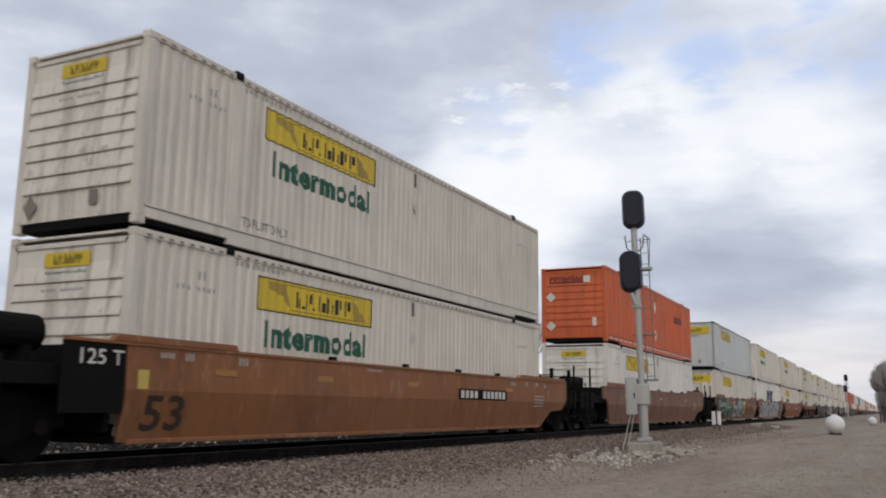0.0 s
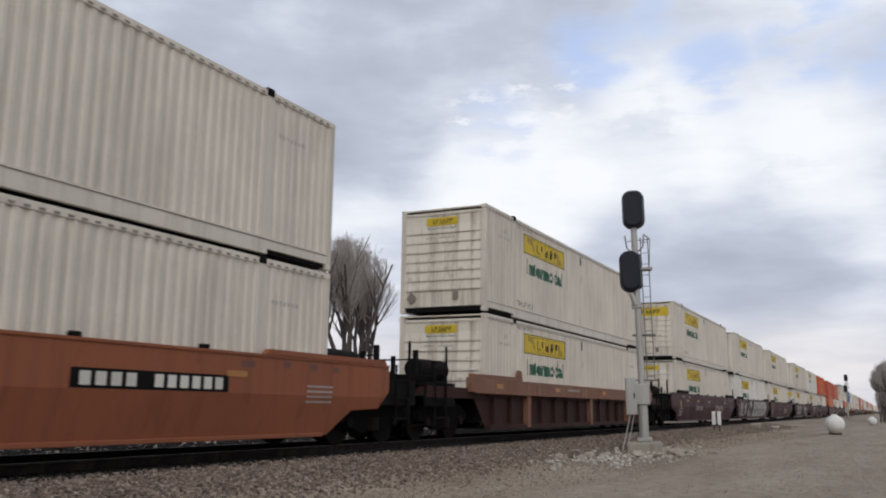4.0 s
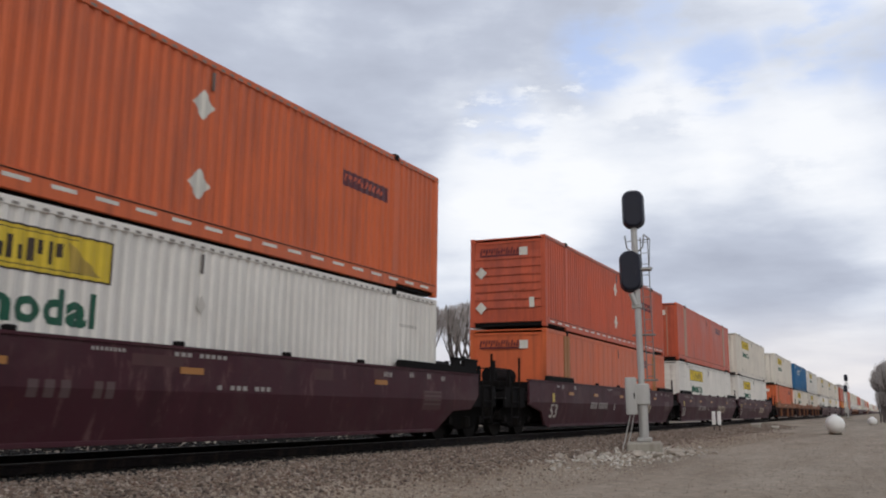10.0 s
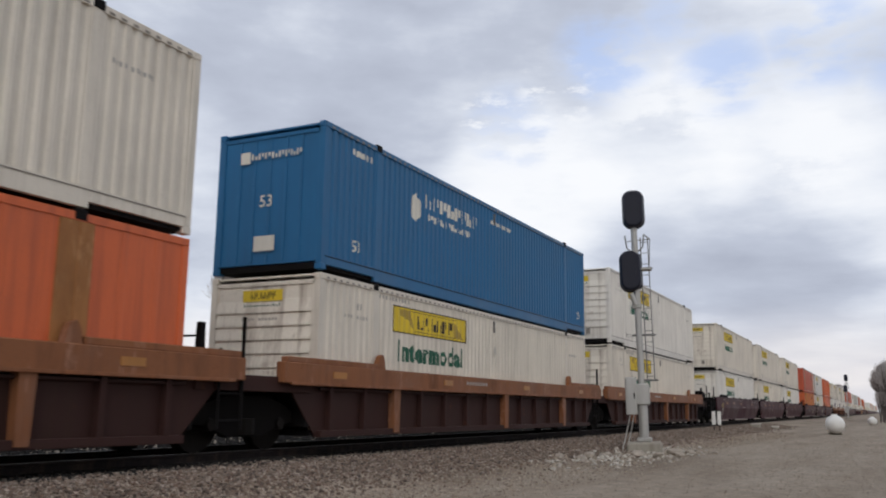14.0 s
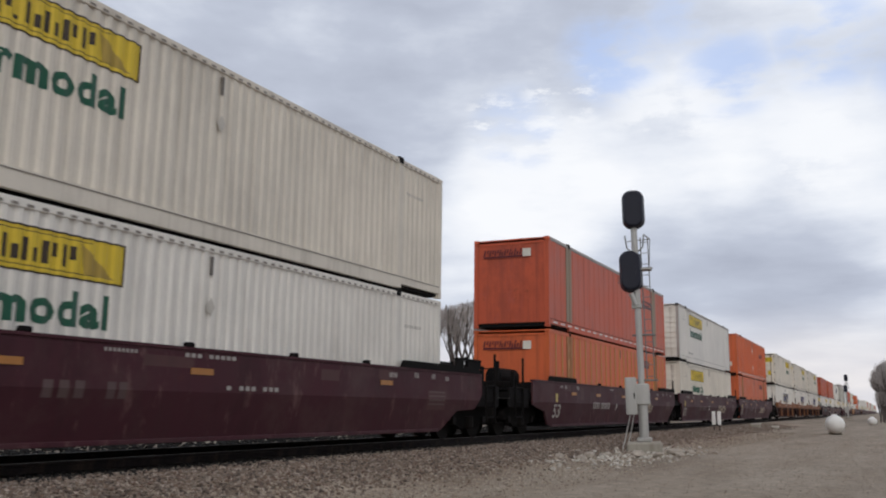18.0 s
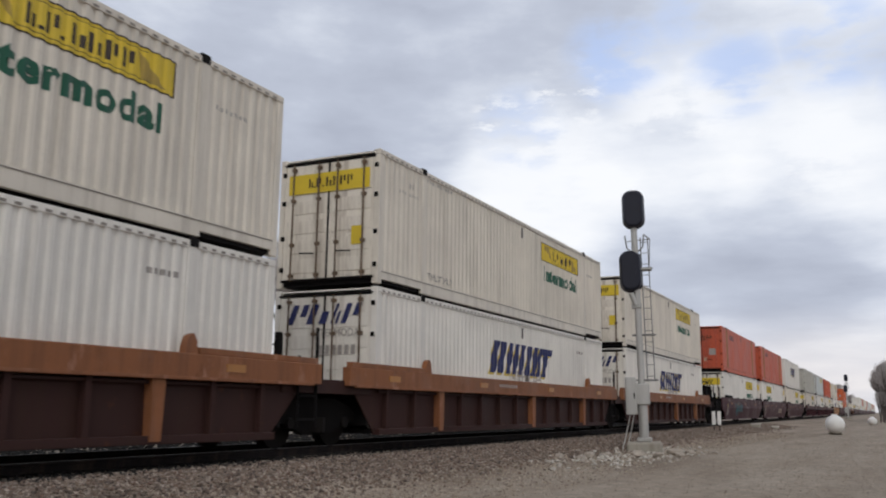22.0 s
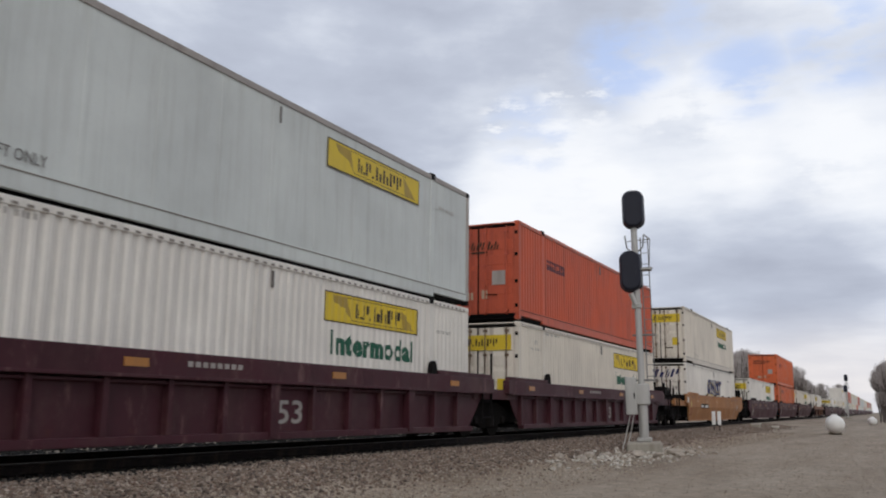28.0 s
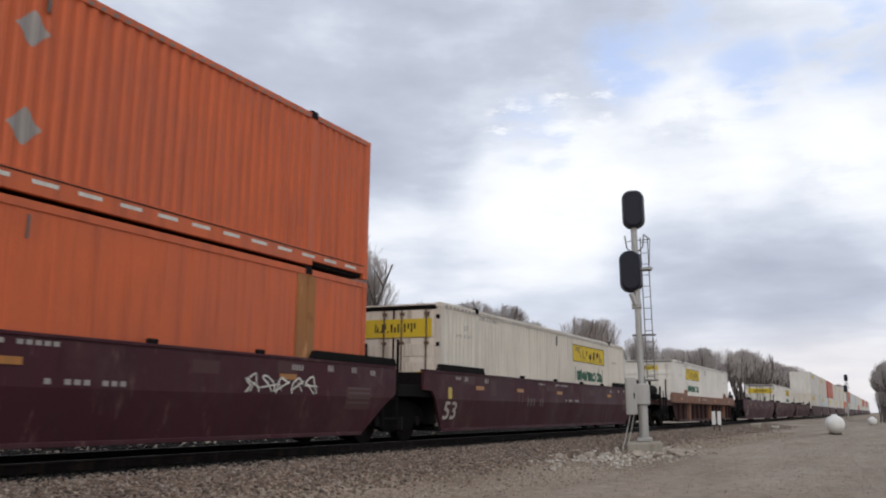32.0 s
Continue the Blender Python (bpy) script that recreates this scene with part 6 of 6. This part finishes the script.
# place in the train: layers of (paint, shapes, width of edge, paint of edge)
MURALS = {
    2: [("spray_black", [[(-9.0, 1.44), (-4.3, 1.44), (-4.1, 0.9), (-4.5, 0.24), (-8.0, 0.22)]], 0, ""),
        ("redbrown", [[(-4.3, 1.44), (-2.9, 1.42), (-3.0, 1.2), (-4.25, 1.2)]], 0, ""), ("deep_green", [[(-4.25, 1.19), (-3.4, 1.15), (-3.0, 0.9), (-3.1, 0.3), (-4.4, 0.25), (-4.05, 0.8)]], 0, ""),
        ("sea_green", HOOKS, 0.035, "chrome_spray"), ("redbrown", [[(-8.05, 1.15), (-7.94, 1.15), (-7.9, 0.78), (-8.03, 0.72)]], 0, ""), ("chrome_spray", [[(-7.6, 1.36), (-7.45, 1.36), (-7.35, 0.9), (-7.5, 0.85)]], 0, ""),
        ("spray_grey", [[(-2.7, 1.3), (-2.0, 1.36), (-2.0, 1.1), (-1.6, 1.25), (-1.2, 1.1), (-1.0, 0.7), (-1.1, 0.3), (-2.9, 0.26), (-2.8, 0.42), (-2.4, 0.48), (-2.5, 0.9)], [(-0.8, 0.95), (-0.4, 1.4), (-0.12, 1.4), (-0.02, 0.3), (-0.8, 0.3)]], 0.03, "spray_black"),
        ("spray_black", [[(-1.95, 0.95), (-1.75, 1.3), (-1.0, 1.3), (-0.9, 0.85), (-1.15, 0.95), (-1.5, 1.1)], [(-2.1, 0.8), (-1.8, 0.85), (-1.6, 0.7), (-1.4, 0.82), (-1.4, 0.42), (-1.7, 0.55), (-2.0, 0.48)], [(-0.9, 0.3), (-0.8, 0.7), (-0.55, 0.75), (-0.7, 0.68), (-0.75, 0.35)]], 0, ""),
        ("sky_blue", [[(-0.08, 1.35), (1.2, 1.36), (1.3, 1.0), (0.9, 0.7), (1.2, 0.3), (0.1, 0.3), (0.4, 0.8), (-0.05, 1.0)]], 0.03, "spray_grey"), ("spray_black", [[(0.35, 1.2), (0.5, 1.2), (0.6, 0.95), (0.45, 1.0)], [(0.75, 1.2), (0.9, 1.15), (0.8, 0.9)], [(0.45, 0.6), (0.8, 0.6), (0.7, 0.3), (0.5, 0.3)]], 0, ""),
        ("yellow", [[(1.5, 1.35), (2.8, 1.35), (2.7, 1.12), (2.2, 1.05), (2.5, 0.5), (1.7, 0.5), (1.9, 1.05), (1.5, 1.1)]], 0.03, "spray_black"),
        ("flame", [[(3.1 + 0.7 * i, 1.25 - 0.1 * (i % 2)), (3.4 + 0.7 * i, 1.2), (3.55 + 0.7 * i, 0.85), (3.35 + 0.7 * i, 0.5), (3.2 + 0.7 * i, 0.6 + 0.15 * (i % 3)), (3.35 + 0.7 * i, 0.9)] for i in range(6)], 0.03, "redbrown")],
    3: [("spray_grey", [[(-7.7, 1.45), (4.4, 1.45), (4.9, 1.1), (4.95, 0.5), (4.75, 0.24), (-7.9, 0.22)]], 0, ""),
        ("spray_black", SLITS + MOVE(SLITS[:5], -4.6), 0, ""), ("spray_black", WEDGES + MOVE(WEDGES, -5.2), 0, ""), ("teal", WEDGE_CORES + MOVE(WEDGE_CORES, -5.2), 0, ""),
        ("teal", [[(4.75, 1.3), (5.3, 1.2), (5.6, 0.95), (6.1, 0.9), (5.9, 0.6), (5.2, 0.62), (5.0, 1.0)], [(6.3, 1.3), (7.0, 1.3), (7.4, 1.15), (6.8, 1.0)], [(6.4, 0.9), (7.2, 0.85), (7.0, 0.7), (6.5, 0.72)]], 0.04, "spray_black")],
    7: [("spray_black", [[(-2.8, 1.0), (-2.7, 1.36), (-1.6, 1.44), (-0.5, 1.44), (-0.8, 0.3), (-2.2, 0.3), (-2.0, 0.8)]], 0.03, "chrome_spray"),
        ("chrome_spray", [[(-2.6, 1.3), (-2.2, 1.4), (-1.6, 1.2), (-1.9, 1.0), (-2.4, 1.05)]], 0, ""), ("chrome_spray", [[(-1.5, 0.25), (-1.3, 0.6), (-0.7, 1.1), (-0.5, 1.44), (6.6, 1.42), (6.9, 0.9), (6.3, 0.3)]], 0.05, "spray_black"),
        ("spray_black", [[(-0.3, 1.2), (-0.1, 1.2), (0.0, 0.8), (0.2, 0.5), (-0.2, 0.5)], [(0.1, 1.42), (0.5, 1.42), (0.35, 1.2), (0.45, 0.5), (0.3, 0.5), (0.25, 1.1)], [(0.8, 1.1), (1.1, 1.1), (1.15, 0.8), (0.75, 0.75)], [(1.2, 1.42), (1.4, 1.42), (1.5, 0.75), (1.3, 0.7)], [(1.9, 0.65), (2.1, 0.65), (2.1, 0.4), (1.9, 0.4)]], 0, ""),
        ("spray_black", [[(2.4, 1.42), (2.9, 1.42), (2.7, 1.1), (3.0, 0.9), (2.6, 0.7), (2.8, 0.5), (2.5, 0.5), (2.4, 0.8), (2.6, 1.0)], [(3.9, 1.42), (4.1, 1.42), (3.6, 0.4), (3.4, 0.4)], [(4.6, 1.1), (4.9, 1.15), (4.9, 0.8), (4.5, 0.6)], [(5.3, 1.3), (5.6, 1.2), (5.7, 0.9), (5.4, 0.95)], [(0.1, 0.26), (0.45, 0.26), (0.3, 0.38)], [(5.1, 0.3), (5.3, 0.3), (5.35, 0.8), (5.2, 0.8)]], 0, ""),
        ("silver", [[(-4.1, 0.35), (-3.9, 0.85), (-3.5, 0.8), (-3.3, 0.9), (-3.05, 0.55), (-3.2, 0.25), (-3.6, 0.32)], [(-3.0, 0.3), (-2.9, 0.6), (-2.5, 0.65), (-2.3, 0.32)], [(-5.0, 1.35), (-4.7, 1.25), (-4.5, 1.05), (-5.0, 1.0)]], 0, ""),
        ("chrome_spray", [[(-7.4, 0.3), (-7.3, 1.35), (-6.8, 1.3), (-6.75, 0.9), (-6.5, 0.8), (-6.6, 0.32)], [(-6.4, 0.32), (-6.3, 1.3), (-6.1, 1.3), (-6.05, 0.55), (-5.7, 0.5), (-5.7, 0.3)], [(-5.5, 0.4), (-5.5, 1.2), (-5.1, 1.1), (-4.7, 0.8), (-4.8, 0.45)]], 0.05, "spray_black")],
    9: [("spray_grey", [[(-7.1, 1.2), (-6.6, 1.4), (-4.6, 1.34), (-2.4, 1.38), (-2.2, 0.7), (-2.8, 0.35), (-7.0, 0.4)]], 0.04, "spray_black"), ("spray_black", MOVE(SLITS[2:5], -6.6) + MOVE(WEDGES, -3.6), 0, ""), ("spray_black", [[(-0.2, 0.3), (0.0, 1.2), (2.9, 1.44), (4.8, 1.44), (5.35, 0.9), (5.0, 0.3), (3.5, 0.22)]], 0.03, "patch"), ("chrome_spray", ARROWS + MOVE(ARROWS[2:6], -2.3), 0.03, "spray_grey"), ("gold", [[(5.1, 1.0), (5.4, 0.9), (5.45, 0.55), (5.25, 0.42), (5.28, 0.85)]], 0, "")],
    10: [("chrome_spray", [[(-2.5, 1.0), (-2.0, 1.38), (-1.5, 1.42), (-1.45, 1.2), (-2.0, 1.0), (-1.95, 0.72), (-1.4, 0.78), (-1.35, 0.5), (-2.4, 0.45)], [(-1.42, 1.42), (-0.85, 1.44), (-0.85, 0.5), (-1.08, 0.5), (-1.08, 0.85), (-1.26, 0.85), (-1.3, 0.5)], [(-0.8, 1.4), (-0.2, 1.42), (-0.45, 1.08), (-0.05, 0.55), (-0.35, 0.45), (-0.6, 0.85), (-0.78, 0.5)]], 0.06, "spray_black")],
}
SPRAY = {27: [(32, -4.8, -1.6, 0.35, 1.35, "teal", "maroon", 5, 0.07)], 35: [(33, 4.2, 6.2, 0.85, 1.2, "mark", "maroon", 5, 0.035)]}


# cars by their place in the train, and the end that carries the hand brake
HAND_BRAKES = {(26, 1), (27, -1), (33, 1), (34, -1), (0, -1), (8, 1)}


def far_box(col):
    c = thing("cargo_container", "plain " + {"cream": "cream", "orange": "orange", "red_orange": "red-orange", "white": "white", "cool": "pale grey"}[col] + " container on a well car", "container", "containers on the train")
    part("side_panel", boxes((-HL, HL, -HW, -HW + 0.08, 0, HIG, 0.01)), col, c)
    part("side_panel", boxes((-HL, HL, HW - 0.08, HW, 0, HIG, 0.01)), col, c)
    part("roof", boxes((-HL, HL, -HW + 0.08, HW - 0.08, HIG - 0.1, HIG)), col, c)
    part("end_wall", boxes((-HL, -HL + 0.1, -HW + 0.08, HW - 0.08, 0, HIG - 0.1)), col, c)
    part("rear_wall", boxes((HL - 0.1, HL, -HW + 0.08, HW - 0.08, 0, HIG - 0.1)), col, c)
    if "orange" not in col:
        part("sign_board", drape(flats([rect(-5.3, HIG - 0.9, 3.7, 0.58)]), -HW, 0.006), "yellow", c)
    return c


def far_car():
    c = thing("well_car", "dark maroon steel well car", "well car", "well cars of the train")
    for y in (SIDE, -SIDE - 0.06):
        part("side_sheet", prism([(-HL, 0.16), (HL, 0.16), (HL + 1.0, 0.95), (HL + 1.0, 1.5), (-HL - 1.0, 1.5), (-HL - 1.0, 0.95)], y, y + 0.06), "maroon", c)
    part("end_deck", boxes((-HL - 2.0, -HL + 0.1, -1.3, 1.3, 0.8, 1.1), (HL - 0.1, HL + 2.0, -1.3, 1.3, 0.8, 1.1)), "black", c)
    part("well_floor", boxes((-HL, HL, SIDE + 0.07, -SIDE - 0.07, 0.14, 0.238)), "black", c)
    part("truck", boxes((-HL - 2.7, -HL - 0.9, -1.0, 1.0, 0.05, 0.75, 0.1)), "truck", c)
    return c


def assemble():
    for i, (x, up, low, car, a, b) in enumerate(TRAIN):
        cp = (bool(a), bool(b), (i, -1) in HAND_BRAKES, (i, 1) in HAND_BRAKES)
        if i in SPRAY or i in MURALS:
            c = CARS[car](cp)
            c["label"] = c["label"] + ", sprayed with graffiti"
            mural(c, MURALS.get(i, []))
            for g in SPRAY.get(i, []):
                graffiti(c, g[0], *g[1:5], g[5], g[6], SIDE, *g[7:])
        else:
            c = get((car, cp), lambda: CARS[car](cp))
        MOVING.append((c, x + HL, 0.0))
        for kind, z in ((low, Z_LOW), (up, Z_UP)):
            if kind:
                MOVING.append((get(kind, BOXES[kind]), x + HL, z))
    r = random.Random(8)
    x = 880.5
    for i in range(20):
        MOVING.append((get("far_car", far_car), x + HL, 0.0))
        for z in (Z_LOW, Z_UP):
            col = r.choice(("cream", "cream", "white", "cool", "orange", "red_orange"))
            MOVING.append((get("far_" + col, lambda: far_box(col)), x + HL, z))
        x += 23.6 if i % 3 == 2 else 19.55


assemble()
SPEED = (388.863, -6.6309, -0.1361, -0.4162, 0.21)


def run(t):
    """How far the train has come after t seconds; it slows a little."""
    k = t / 16
    return sum(c * k ** (j + 1) for j, c in enumerate(SPEED))


def motions():
    for ob, x, z in MOVING:
        walk(ob, [(t, pose(x - run(t), MID, z)) for t in (0, 4, 8, 12, 16, 20, 24, 28, 32)])
    # the clouds drift slowly to the right and away
    axis = Vector((math.sin(YAW), -math.cos(YAW), 0))
    walk(DOME, [(t, Matrix.Translation(EYE) @ Matrix.Rotation(radians(1.45 - 2.9 * t / 32), 4, "Z") @ Matrix.Rotation(radians(0.35 - 0.7 * t / 32), 4, axis)) for t in (0, 8, 16, 24, 32)])


motions()
